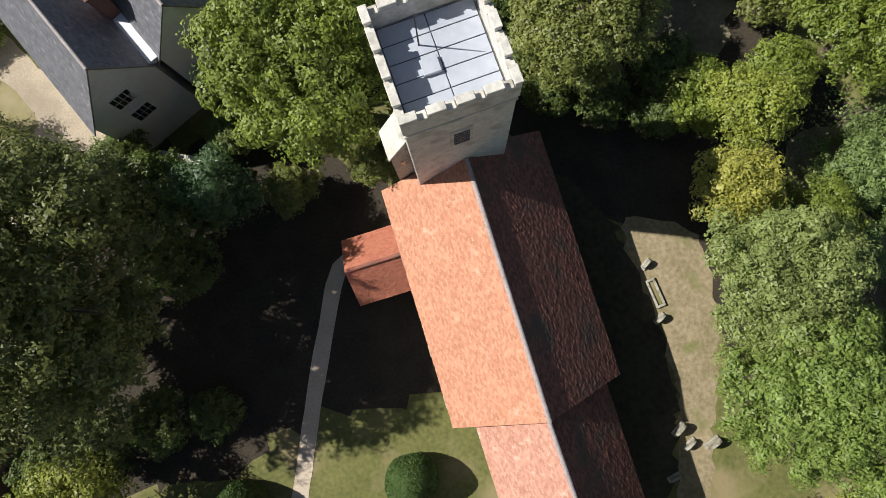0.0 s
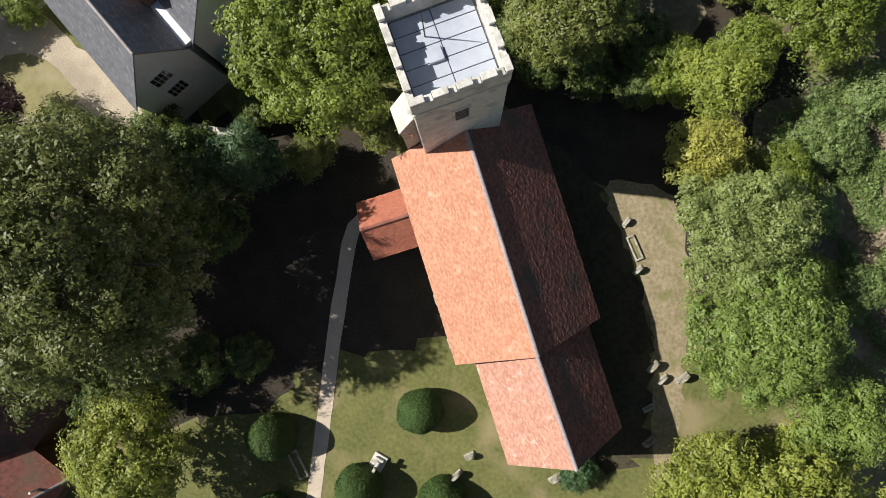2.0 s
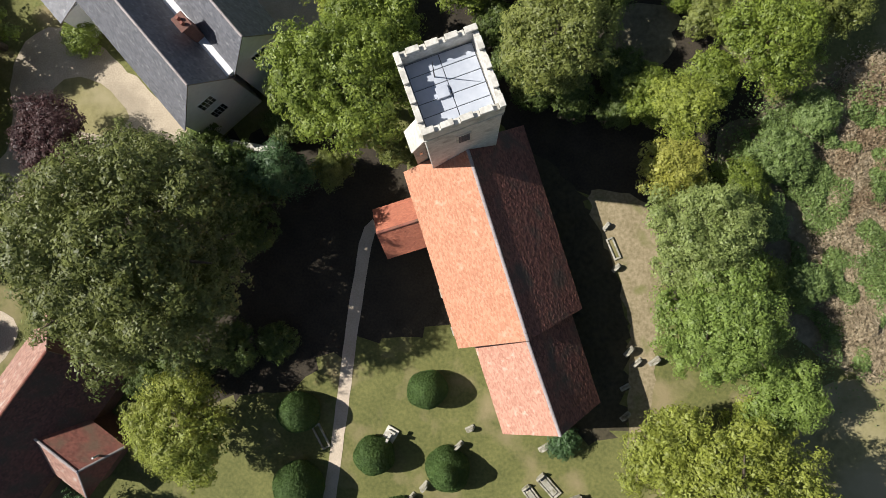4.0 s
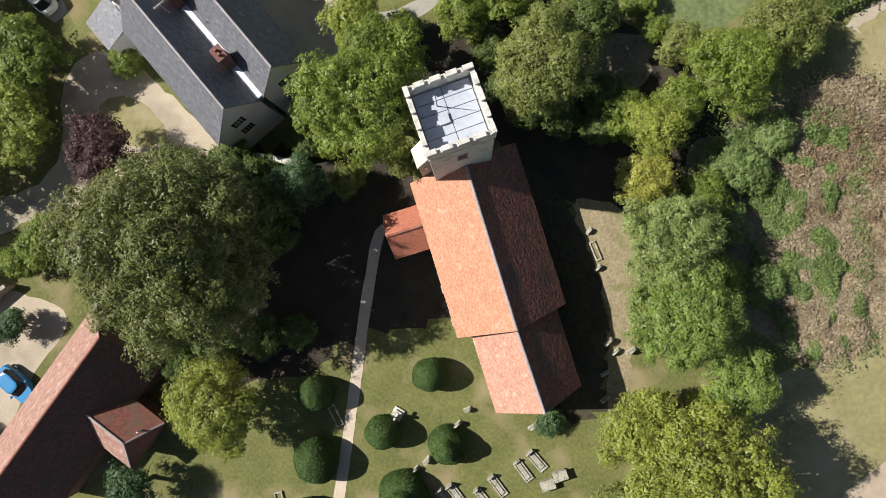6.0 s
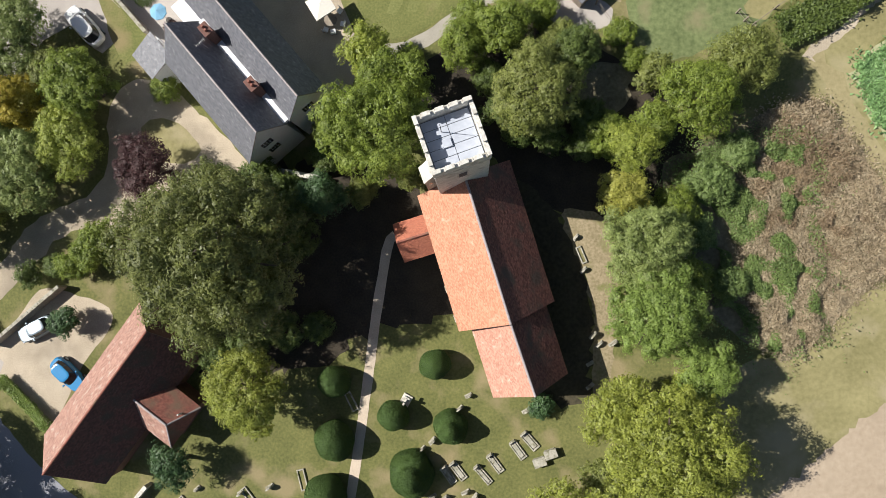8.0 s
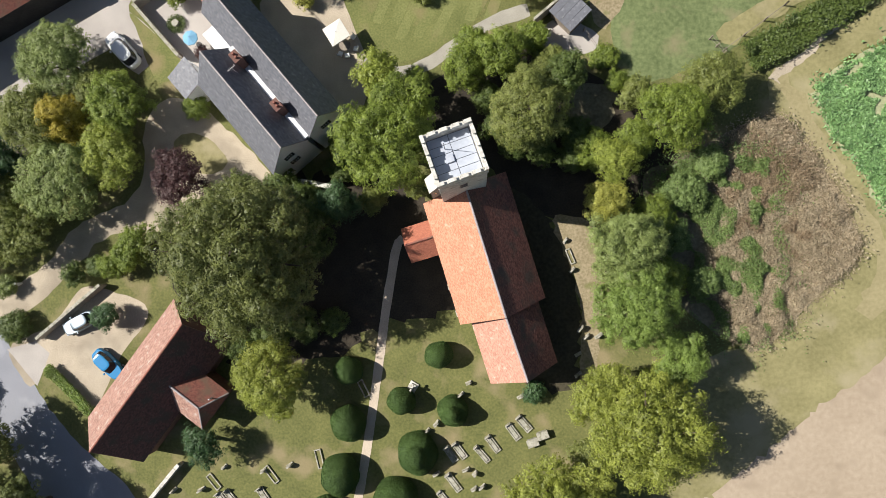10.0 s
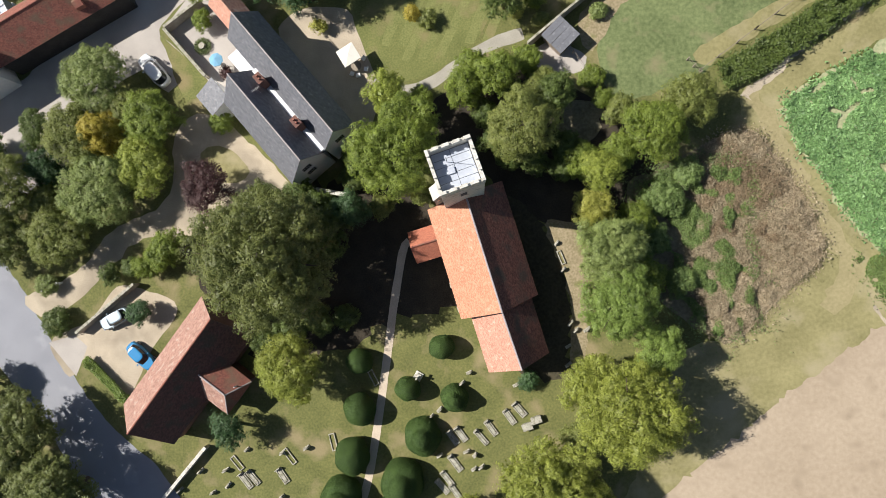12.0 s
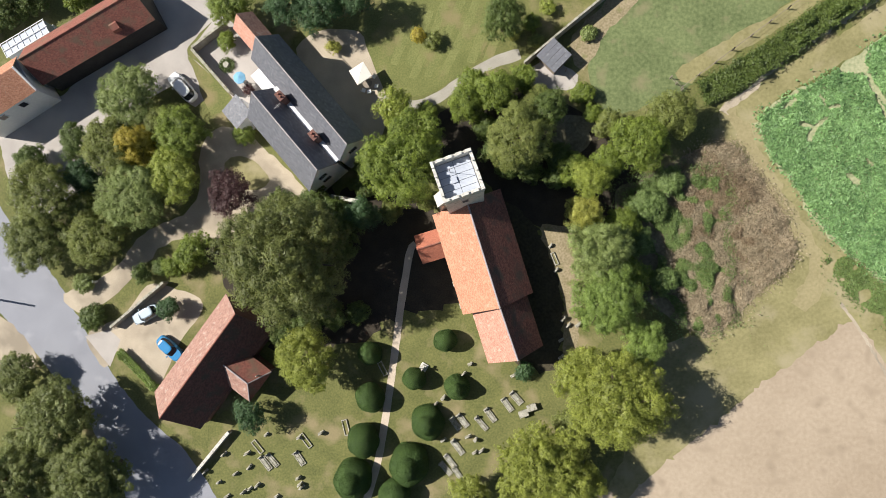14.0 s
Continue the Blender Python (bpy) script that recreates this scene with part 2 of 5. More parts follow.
def tiles(A, B, C, D, wide, gauge, thick, rng, rough=0.006, lift=0.012):
    """Overlapping tiles on the slope with eave A-B and ridge D-C."""
    A, B, C, D = (np.array(p, float) for p in (A, B, C, D))
    nrm = np.cross(B - A, D - A)
    if np.linalg.norm(nrm) < 1e-6:
        nrm = np.cross(B - A, C - A)
    nrm /= np.linalg.norm(nrm)
    up = ((D - A) + (C - B)) / 2
    rows = max(1, int(round(np.linalg.norm(up) / gauge)))
    verts, faces = [], []
    for i in range(rows):
        v0, v1 = i / rows, min(1.0, (i + 1.25) / rows)
        l0, r0 = A + (D - A) * v0, B + (C - B) * v0
        l1, r1 = A + (D - A) * v1, B + (C - B) * v1
        width = np.linalg.norm(r0 - l0)
        n = max(1, int(round(width / wide)))
        off = 0.5 * (i % 2)
        cuts = np.clip((np.arange(n + 2) - off) / n, 0, 1)
        for a0, a1 in zip(cuts[:-1], cuts[1:]):
            if a1 - a0 < 1e-4:
                continue
            g = 0.008 * (a1 - a0)
            h = lift + thick + rng.uniform(-rough, rough, 2) + rng.uniform(-rough, rough)
            s = rng.uniform(-0.08, 0.08) / rows
            p = [l0 + (r0 - l0) * (a0 + g) + nrm * h[0] + up * s, l0 + (r0 - l0) * (a1 - g) + nrm * h[1] + up * s,
                 l1 + (r1 - l1) * (a1 - g) + nrm * lift * 0.6, l1 + (r1 - l1) * (a0 + g) + nrm * lift * 0.6]
            p += [p[0] - nrm * thick, p[1] - nrm * thick]
            k = len(verts)
            verts += p
            faces += [(k, k + 1, k + 2, k + 3), (k + 4, k + 5, k + 1, k)]
    return verts, faces


def deck(A, B, C, D, t=0.06):
    """The board under the tiles."""
    A, B, C, D = (Vector(p) for p in (A, B, C, D))
    n = (B - A).cross(D - A)
    if n.length < 1e-6:
        n = (B - A).cross(C - A)
    n = n.normalized() * t
    v = [p for p in (A, B, C, D)] + [p - n for p in (A, B, C, D)]
    return v, [(0, 1, 2, 3), (7, 6, 5, 4), (0, 4, 5, 1), (1, 5, 6, 2), (2, 6, 7, 3), (3, 7, 4, 0)]


def roof_slope(parent, A, B, C, D, material, wide, gauge, thick, seed, label="", rough=0.006):
    s = part("roof_slope", deck(A, B, C, D), "wood", parent, label)
    t = part("tiles", tiles(A, B, C, D, wide, gauge, thick, np.random.default_rng(seed), rough), material, s)
    tagged(t, kind="stuff")
    return s


def ridge_tiles(parent, p, q, material="ridge", r=0.1, step=0.45):
    """A run of half-round ridge tiles."""
    p, q = Vector(p), Vector(q)
    n = max(1, int((q - p).length / step))
    rows, faces = [], []
    d = (q - p).normalized()
    side = d.cross(Vector((0, 0, 1))).normalized()
    for i in range(n):
        a, b = p + (q - p) * (i / n), p + (q - p) * ((i + 0.985) / n)
        for k, (c, rr) in enumerate(((a, r * 1.06), (b, r))):
            for j in range(6):
                w = math.pi * j / 5
                rows.append(c + side * rr * math.cos(w) + Vector((0, 0, 1)) * (rr * math.sin(w) * 0.9 - 0.03))
        b0 = 12 * i
        faces += [(b0 + j, b0 + j + 1, b0 + 7 + j, b0 + 6 + j) for j in range(5)]
    return part("ridge_tiles", (rows, faces), material, parent)


def leaf_cards(points, normals, size, rng, spread=0.8):
    """Pointed leaves at the points, facing roughly along the normals."""
    n = len(points)
    nn = normals + rng.normal(0, spread, (n, 3)) * 0.6
    nn /= np.linalg.norm(nn, axis=1)[:, None] + 1e-9
    a = np.cross(nn, rng.normal(0, 1, (n, 3)))
    a /= np.linalg.norm(a, axis=1)[:, None] + 1e-9
    b = np.cross(nn, a)
    s = size * rng.uniform(0.6, 1.35, (n, 1))
    tri = np.stack([points - a * s * 0.6 - b * s * 0.3, points + a * s * 0.7, points - a * s * 0.35 + b * s * 0.42], 1).reshape(-1, 3)
    me = bpy.data.meshes.new("leaves")
    me.vertices.add(3 * n)
    me.vertices.foreach_set("co", tri.astype(np.float32).ravel())
    me.loops.add(3 * n)
    me.loops.foreach_set("vertex_index", np.arange(3 * n, dtype=np.int32))
    me.polygons.add(n)
    me.polygons.foreach_set("loop_start", np.arange(0, 3 * n, 3, dtype=np.int32))
    me.update(calc_edges=True)
    return me


def leaf_part(name, me, material, parent, label="", kind=""):
    me.materials.append(M[material])
    ob = new(name, me)
    ob.parent = parent
    return tagged(ob, label, kind=kind)


def ball_points(n, rng):
    p = rng.normal(0, 1, (n, 3))
    return p / np.linalg.norm(p, axis=1)[:, None]


def lobes_of(r, h0, h1, rng):
    """Centres and sizes of the leaf masses that make up an uneven crown between the heights h0 and h1."""
    mean = 0.5 + 0.13 * r
    nb = int(8.5 * (r / mean) ** 2)
    c = ball_points(nb, rng)
    c[:, 2] = np.abs(c[:, 2]) * 1.2 - 0.32
    c *= rng.uniform(0.4, 1.0, (nb, 1)) ** 0.8
    size = rng.uniform(0.42, 0.95, nb) * mean
    w = np.arctan2(c[:, 1], c[:, 0])
    ph = rng.uniform(0, 6.3, 3)
    reach = max(0.35 * r, r - 0.7 * mean)
    stretch = 1 + 0.1 * np.sin(2 * w + ph[0]) + 0.09 * np.sin(3 * w + ph[1]) + 0.06 * np.sin(5 * w + ph[2])
    half = (h1 - h0) / 2
    z = np.clip((h0 + h1) / 2 + c[:, 2] * half, h0 + 0.4 * size, np.maximum(h1 - 0.95 * size, h0 + 0.4 * size))
    return np.stack([c[:, 0] * reach * stretch, c[:, 1] * reach * stretch, z], 1), size


def sprays(centre, size, rng, spray, per):
    """Leaf places in small sprays spread over the outside of the leaf masses, with gaps between the sprays."""
    count = np.maximum(4, (9.5 * (size / spray) ** 2 * 0.5).astype(int))
    which = np.repeat(np.arange(len(size)), count)
    d = ball_points(len(which), rng)
    d[:, 2] = np.where(d[:, 2] < -0.3, -d[:, 2], d[:, 2])
    wob = 1 + 0.2 * np.sin(4 * d[:, 0] + 3 * d[:, 1] + 1.7 * which)
    at = centre[which] + d * (size[which] * wob * rng.uniform(0.75, 1.16, len(which)))[:, None] * np.array((1, 1, 0.85))
    free = np.ones(len(which), bool)
    for k in range(len(size)):
        free &= (which == k) | (np.linalg.norm(at - centre[k], axis=1) > 0.72 * size[k])
    at, d = at[free], d[free]
    big = spray * rng.uniform(0.55, 1.35, len(at))
    q = ball_points(len(at) * per, rng) * (rng.uniform(0.25, 1, len(at) * per) ** 0.6 * np.repeat(big, per))[:, None]
    q[:, 2] *= 0.62
    return np.repeat(at, per, 0) + q, 0.9 * q / np.repeat(big, per)[:, None] + 0.55 * np.repeat(d, per, 0) + np.array((0, 0, 0.55))


def core_points(centre, size, rng, dense=9.0):
    """Sparse larger leaves deep inside the leaf masses, which close the crown."""
    which = np.repeat(np.arange(len(size)), np.maximum(6, (dense * size ** 2).astype(int)))
    d = ball_points(len(which), rng)
    return centre[which] + d * (size[which] * rng.uniform(0.3, 0.68, len(which)))[:, None], d


def tree(x, y, r, h, material, label, seed, name="tree", category="tree", leaf=0.2, spray=0.4, per=22, base=0.3, group=""):
    rng = np.random.default_rng(seed)
    ob = thing(name, pose(x, y, 0), label, category, group)
    bm = bmesh.new()
    top = h * 0.72
    lean = rng.uniform(-0.25, 0.25, 2)
    fork = Vector((lean[0], lean[1], h * base))
    tr = 0.035 * h + 0.02 * r
    tube(bm, (0, 0, -0.05), fork, tr, tr * 0.7, 9)
    tube(bm, fork, (lean[0] * 1.5, lean[1] * 1.5, top), tr * 0.7, tr * 0.15)
    for k in range(7):
        w = k * 2.4 + rng.uniform(0, 1)
        z0 = h * rng.uniform(base * 0.8, 0.6)
        tip = Vector((math.cos(w) * r * 0.72, math.sin(w) * r * 0.72, min(h * 0.85, z0 + r * rng.uniform(0.2, 0.6))))
        elbow = Vector((lean[0], lean[1], z0)).lerp(tip, 0.5) + Vector((0, 0, 0.1 * r))
        tube(bm, (lean[0], lean[1], z0), elbow, tr * 0.4, tr * 0.25, 6)
        tube(bm, elbow, tip, tr * 0.25, tr * 0.06, 6)
    part("trunk", bm, "bark", ob)
    centre, size = lobes_of(r, h * base * 0.8, h, rng)
    p, nr = sprays(centre, size, rng, spray, per)
    leaf_part("crown", leaf_cards(p, nr, leaf, rng, 0.5), material, ob)
    q, d = core_points(centre, size, rng)
    leaf_part("inner_foliage", leaf_cards(q, d, 0.42, rng, 0.5), material, ob)
    return ob


def shrub(x, y, r, h, material, label, seed, name="shrub", leaf=0.125, category="shrub", group=""):
    rng = np.random.default_rng(seed)
    ob = thing(name, pose(x, y, 0), label, category, group)
    bm = bmesh.new()
    for k in range(5):
        w = k * 1.26 + rng.uniform(0, 0.5)
        tube(bm, (0.1 * math.cos(w), 0.1 * math.sin(w), -0.03), (math.cos(w) * r * 0.5, math.sin(w) * r * 0.5, h * 0.6), 0.05, 0.015, 5)
    part("stem", bm, "bark", ob)
    centre, size = lobes_of(r, 0.0, h, rng)
    p, nr = sprays(centre, size, rng, 0.3, 24)
    p[:, 2] = np.maximum(p[:, 2], 0.06)
    leaf_part("crown", leaf_cards(p, nr, leaf, rng, 0.5), material, ob)
    q, d = core_points(centre, size, rng)
    q[:, 2] = np.maximum(q[:, 2], 0.06)
    leaf_part("inner_foliage", leaf_cards(q, d, 0.32, rng, 0.5), material, ob)
    return ob


def patch(name, outline, z, material, label, category="ground", jitter=0.25, step=0.8, seed=1, smooth=True):
    """A thin sheet of ground with an uneven edge."""
    rng = np.random.default_rng(seed)
    pts = [Vector((x, y)) for x, y in outline]
    n = len(pts)
    fine = []
    for i in range(n):
        p0, p1, p2, p3 = pts[i - 1], pts[i], pts[(i + 1) % n], pts[(i + 2) % n]
        k = max(1, int((p2 - p1).length / step))
        for j in range(k):
            t = j / k
            if smooth:
                q = 0.5 * ((2 * p1) + (p2 - p0) * t + (2 * p0 - 5 * p1 + 4 * p2 - p3) * t * t + (3 * p1 - p0 - 3 * p2 + p3) * t ** 3)
            else:
                q = p1.lerp(p2, t)
            fine.append((q.x + rng.normal(0, jitter) * 0.5, q.y + rng.normal(0, jitter) * 0.5, z))
    bm = bmesh.new()
    vs = [bm.verts.new(p) for p in fine]
    es = [bm.edges.new((vs[i], vs[(i + 1) % len(vs)])) for i in range(len(vs))]
    bmesh.ops.triangle_fill(bm, use_beauty=True, edges=es)
    for f in bm.faces:
        if f.normal.z < 0:
            f.normal_flip()
    ob = part(name, bm, material, None)
    return tagged(ob, label, category, kind="structure")


def ribbon(line, width):
    """The outline of a band along a line."""
    left, right = [], []
    for i, (x, y) in enumerate(line):
        x0, y0 = line[max(0, i - 1)]
        x1, y1 = line[min(len(line) - 1, i + 1)]
        d = math.hypot(x1 - x0, y1 - y0)
        nx, ny = -(y1 - y0) / d * width / 2, (x1 - x0) / d * width / 2
        left.append((x + nx, y + ny))
        right.append((x - nx, y - ny))
    return left + right[::-1]


# ---- ground ----
ground = part("ground", ([(-2000, -2000, 0), (2000, -2000, 0), (2000, 2000, 0), (-2000, 2000, 0)], [(0, 1, 2, 3)]), "grass", None)
tagged(ground, "mown churchyard grass with dry straw patches", "ground", kind="structure")
patch("field", [(18.7, -30.6), (20.7, -28.5), (24.6, -25.1), (27.8, -22.7), (31.7, -19), (35.5, -16), (39.4, -13.1), (43.2, -10.1), (45, -10.4), (48, -14.5), (58, -30), (130, -60), (130, -130), (0, -130), (12, -40)], 0.008, "soil", "bare tan harvested field", seed=2, jitter=0.35, step=0.5)
patch("field_margin", [(14, -36), (19, -24), (22, -14), (27.3, -11.2), (29.2, -11.2), (33.7, -6.6), (37.8, -2.6), (38, -1), (36.4, 3.4), (33.9, 7.4), (30.8, 11.1), (29.5, 14.5), (31, 16.5), (33.4, 15), (35, 12.7), (36.3, 9), (38.2, 7), (40.2, 3.4), (42.3, 0.5), (44.8, -2.2), (49, -6), (70, -22), (70, -50), (20, -36)], 0.004, "dry_grass", "rough dry olive grass margin beside the field", seed=3)
patch("margin_track", ribbon([(31.1, 15.4), (32.7, 12), (34.6, 8), (36.8, 4), (38.9, 0), (40.4, -2.6), (40.6, -5), (38.5, -8)], 2.0), 0.0065, "worn_grass", "worn pale strip of trodden grass along the crop", seed=27, jitter=0.5)
patch("furrow", ribbon([(43.1, -7.6), (45.6, -11.5), (47.7, -15.3), (52, -23)], 0.3), 0.0105, "gravel", "pale dry furrow at the field corner", seed=41, jitter=0.12, step=0.4)
patch("crop_ground", [(33.7, 14.4), (41.1, 18.6), (48.6, 23.7), (70, 40), (90, 20), (70, -22), (56, -11.8), (48.1, -5.5), (43.9, -1.9), (41.5, 0.7), (39.3, 3.7), (37.4, 7.3), (35.5, 9), (34.3, 12.7)], 0.006, "crop_floor", "pale earth and leaf litter under a leafy crop", seed=4)
patch("meadow", [(16.3, 15), (14.4, 21.9), (15.7, 27.4), (17, 45), (60, 45), (38, 28), (26.3, 18.2), (24.9, 16.9)], 0.004, "meadow", "rough green meadow grass", seed=5)
patch("field_track", ribbon([(30.3, 14.6), (30.6, 15.6), (32.8, 16.9), (36.7, 20.9), (41.2, 23.9), (47.6, 27.9), (60, 36)], 0.8), 0.011, "gravel", "worn sandy track beside the hedge", seed=6, jitter=0.25, step=0.4)
patch("bramble_ground", [(26.9, 10.4), (30.8, 11.1), (33.9, 7.4), (36.4, 3.4), (38, -1.3), (37.6, -2.6), (33.7, -6.6), (29.2, -11.2), (26.6, -11.2), (20, -6), (17.6, 4.5), (21, 7.2)], 0.007, "scrub_earth", "tan earth under brambles", seed=7)
patch("road", [(-64, 8), (-58.8, 2), (-52.5, -5.2), (-47.8, -12.7), (-42.8, -19.7), (-38.3, -23.9), (-35, -26.6), (-30, -34), (-24, -48), (-32, -52), (-40, -38), (-46, -26), (-53, -17), (-60, -9.5), (-75, 2), (-75, 12)], 0.01, "asphalt", "sunlit grey asphalt lane", "road", jitter=0.12, seed=8)
patch("verge_drive", [(-75, -2), (-60, -9.8), (-55, -15), (-58, -17), (-75, -16)], 0.012, "gravel", "pale gravel entrance beside the lane", seed=9)
patch("yard", [(-63, 12), (-60.6, 11.9), (-57, 1.6), (-51.2, 5.2), (-46, 8.8), (-42.4, 16), (-36, 20), (-35.4, 17), (-33.5, 17), (-33, 21), (-35.5, 24.2), (-30, 29.8), (-30, 33), (-36, 36), (-46, 25), (-54, 17)], 0.009, "gravel_grey", "pale compacted gravel yard", "ground", seed=10)
patch("drive", [(-51.5, -7.2), (-47, -5.2), (-44, -3), (-41, .6), (-35.4, 3.4), (-34, 6), (-33.5, 12), (-31.2, 14), (-28.5, 13.2), (-26.5, 12.2), (-19, 4.5), (-21.5, 3), (-25, 2), (-28, 0), (-35.4, 0), (-39, -1.5), (-43.5, -6.2), (-48.5, -9.5)], 0.012, "gravel", "pale gravel drive in front of the house", "drive", seed=11)
patch("grass_island", [(-30.6, 9.4), (-28.6, 10.4), (-26.2, 9.2), (-24.8, 7.2), (-26.4, 6.0), (-29.6, 6.8)], 0.017, "dry_grass", "oval dry grass island in the drive", "ground", seed=12, jitter=0.1)
patch("parking_yard", [(-48.4, -12.3), (-43.7, -9.8), (-40.4, -6), (-36.5, -6.4), (-33, -8.3), (-36, -13), (-39, -18.6), (-42.2, -15.2), (-44.3, -14.1), (-45.8, -16.3)], 0.013, "gravel", "pale gravel parking yard by the barn", "drive", seed=13, jitter=0.15)
patch("entrance_apron", [(-48.5, -12.4), (-45.4, -11.5), (-43.8, -12.8), (-45.1, -16.2)], 0.0165, "gravel_grey", "pale concrete apron at the yard entrance", "drive", seed=42, jitter=0.06, smooth=False)
patch("garden_lawn", [(-12.8, 23), (-9.7, 17.9), (-4.8, 17.8), (0.7, 21.5), (2.8, 25.6), (3, 32), (-4, 38), (-13, 34)], 0.008, "lawn", "mown striped garden lawn", "lawn", seed=14, jitter=0.06)
for k in range(7):
    x0 = -11.2 + 1.9 * k
    patch("mown_stripe", [(x0, 19.2 + 0.25 * k), (x0 + 0.9, 19.0 + 0.25 * k), (x0 + 3.6, 25.5), (x0 + 5.8, 31), (x0 + 4.9, 31.2), (x0 + 2.7, 25.7)] if 1 < k < 5 else [(x0 + 1.5, 21.5), (x0 + 2.4, 21.3), (x0 + 5.0, 28), (x0 + 4.1, 28.2)], 0.0095, "lawn_stripe", "paler mown stripe across the garden lawn", "lawn", seed=30 + k, jitter=0.08)
patch("patio", [(-20.6, 24.9), (-18, 26), (-13.6, 25.6), (-12.4, 23), (-10.4, 18.2), (-9.7, 16.8), (-10.8, 12.2), (-12.6, 11.6), (-16.5, 16), (-21.4, 22.6)], 0.012, "gravel", "pale paved patio behind the house", "patio", seed=15, jitter=0.06)
patch("garden_path", ribbon([(-10.6, 17.2), (-7.4, 16.3), (-4.4, 16.9), (-1, 19), (1.8, 20.9), (6.2, 22.4)], 1.3), 0.016, "path_grit", "curved pale gravel garden path", "path", seed=16, jitter=0.1)
patch("house_court", [(-35.2, 24), (-32, 20.6), (-29.6, 17.6), (-26.4, 13.5), (-22, 15), (-24, 24), (-27.6, 25.6), (-31.6, 28.6)], 0.014, "gravel_grey", "pale paved courtyard beside the house", "patio", seed=17, jitter=0.05, smooth=False)
patch("grass_strip", [(-35.6, 23.2), (-34.5, 20.5), (-33.6, 17.8), (-32.2, 15.6), (-29.8, 17.2), (-32, 20)], 0.018, "lawn", "grass strip below the courtyard wall", "lawn", seed=18, jitter=0.1)
patch("shed_ground", [(6.6, 20.2), (9, 18.2), (12.5, 18), (13.2, 19.6), (10, 21.5)], 0.006, "gravel_grey", "bare pale ground beside the shed", seed=19)
# The next two sheets paint in the shade below the trees and tower.
patch("shade_earth", [(-33, 1), (-27, 4.5), (-14, 6), (-4.4, 4.4), (-2.6, -1.6), (-1, -7.4), (-6.5, -9.0), (-9.5, -10.2), (-13, -12.4), (-16, -13.2), (-24, -13.6), (-30, -6)], 0.003, "earth", "ground painted near black for the shade under trees", seed=20, jitter=0.7)
patch("north_shade_earth", [(-8, 10), (3, 19), (14, 15), (20, 9), (22, 3), (17, -9), (14.5, -7), (12.6, 0.4), (8.6, 1.2), (5.4, 3.2), (3.4, 5.0), (1, 7.5)], 0.0035, "earth", "ground painted near black for tower and tree shade", seed=21)
# West border traced along the church's shadow edge to keep the shaded strip dark.
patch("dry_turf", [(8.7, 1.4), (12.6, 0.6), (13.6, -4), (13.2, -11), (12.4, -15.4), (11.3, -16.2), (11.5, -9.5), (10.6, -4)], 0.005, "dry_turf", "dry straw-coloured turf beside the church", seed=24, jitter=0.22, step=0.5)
# Darkened sheet that paints the church's shade onto the turf.
patch("church_shade_turf", [(4.2, 4.4), (8, 1.6), (10, -2), (11, -6), (11.3, -10), (11, -15), (7.5, -15.6), (4.6, -14), (3.6, -6), (2, 2)], 0.0045, "shade_turf", "turf darkened along the church wall to paint its shade", seed=43, jitter=0.5, step=0.5)
patch("hedge_clearing", [(10, 11), (12, 10), (14, 11), (15, 13.4), (14.4, 15.2), (12.4, 14.6), (10.4, 13.6)], 0.0078, "scrub_earth", "bare earthy clearing among the trees", seed=44, jitter=0.9)
patch("worn_ground", [(13.2, 20.5), (14.8, 21.4), (16.4, 24.6), (19.6, 27.6), (22, 31), (19.4, 31), (15.8, 27.7), (12.6, 24.4)], 0.0065, "dry_turf", "worn dry ground below the garden wall", seed=25)
patch("churchyard_path", ribbon([(-6.4, -0.7), (-6.9, -1.1), (-7.25, -2.2), (-7.6, -4.4), (-8.05, -7.2), (-8.5, -10.6), (-8.7, -12.2), (-9.4, -17.6), (-10.05, -22), (-10.8, -26.6), (-11.9, -30.6), (-13, -34), (-15, -42)], 0.9), 0.02, "concrete", "pale concrete churchyard path", "path", seed=22, jitter=0.03)


patch("hedge_verge", ribbon([(25.4, 19.2), (29.2, 21.6), (33.8, 24.2), (38, 26.6), (43.4, 30), (51, 35)], 1.9), 0.0075, "dry_grass", "tan dry grass strip between the fence and the hedge", seed=26)
patch("hedge_margin", ribbon([(32.5, 14.5), (36, 18.0), (40, 20.0), (48.6, 25.6), (58, 33.5)], 3.0), 0.0085, "dry_grass", "dry grass strip between the track and the crop", seed=23)


def wedge(x0, x1, y0, y1, z0a, z0b, z1a, z1b):
    """A block whose underside and top slope along x."""
    v = [(x0, y0, z0a), (x1, y0, z0b), (x1, y1, z0b), (x0, y1, z0a), (x0, y0, z1a), (x1, y0, z1b), (x1, y1, z1b), (x0, y1, z1a)]
    return v, [(3, 2, 1, 0), (4, 5, 6, 7), (0, 1, 5, 4), (1, 2, 6, 5), (2, 3, 7, 6), (3, 0, 4, 7)]


# ---- church ----
church = thing("church", pose(3.8, -8.05, 0, 0, 0, 17.3), "small old church with orange clay tile roofs and a pale tower", "church")
WE, EE = (-4.28, 4.4), (4.05, 3.98)  # eaves of the nave: across, height
RZ, CZ = 7.98, 7.34
part("nave_wall", gabled(-3.8, 3.4, 0.55, 12.2, 4.45, 4.0, 0, 7.6), "flint", church)
part("chancel_wall", gabled(-2.85, 2.8, -5.4, 0.6, 4.0, 3.9, 0, 6.95), "flint", church)
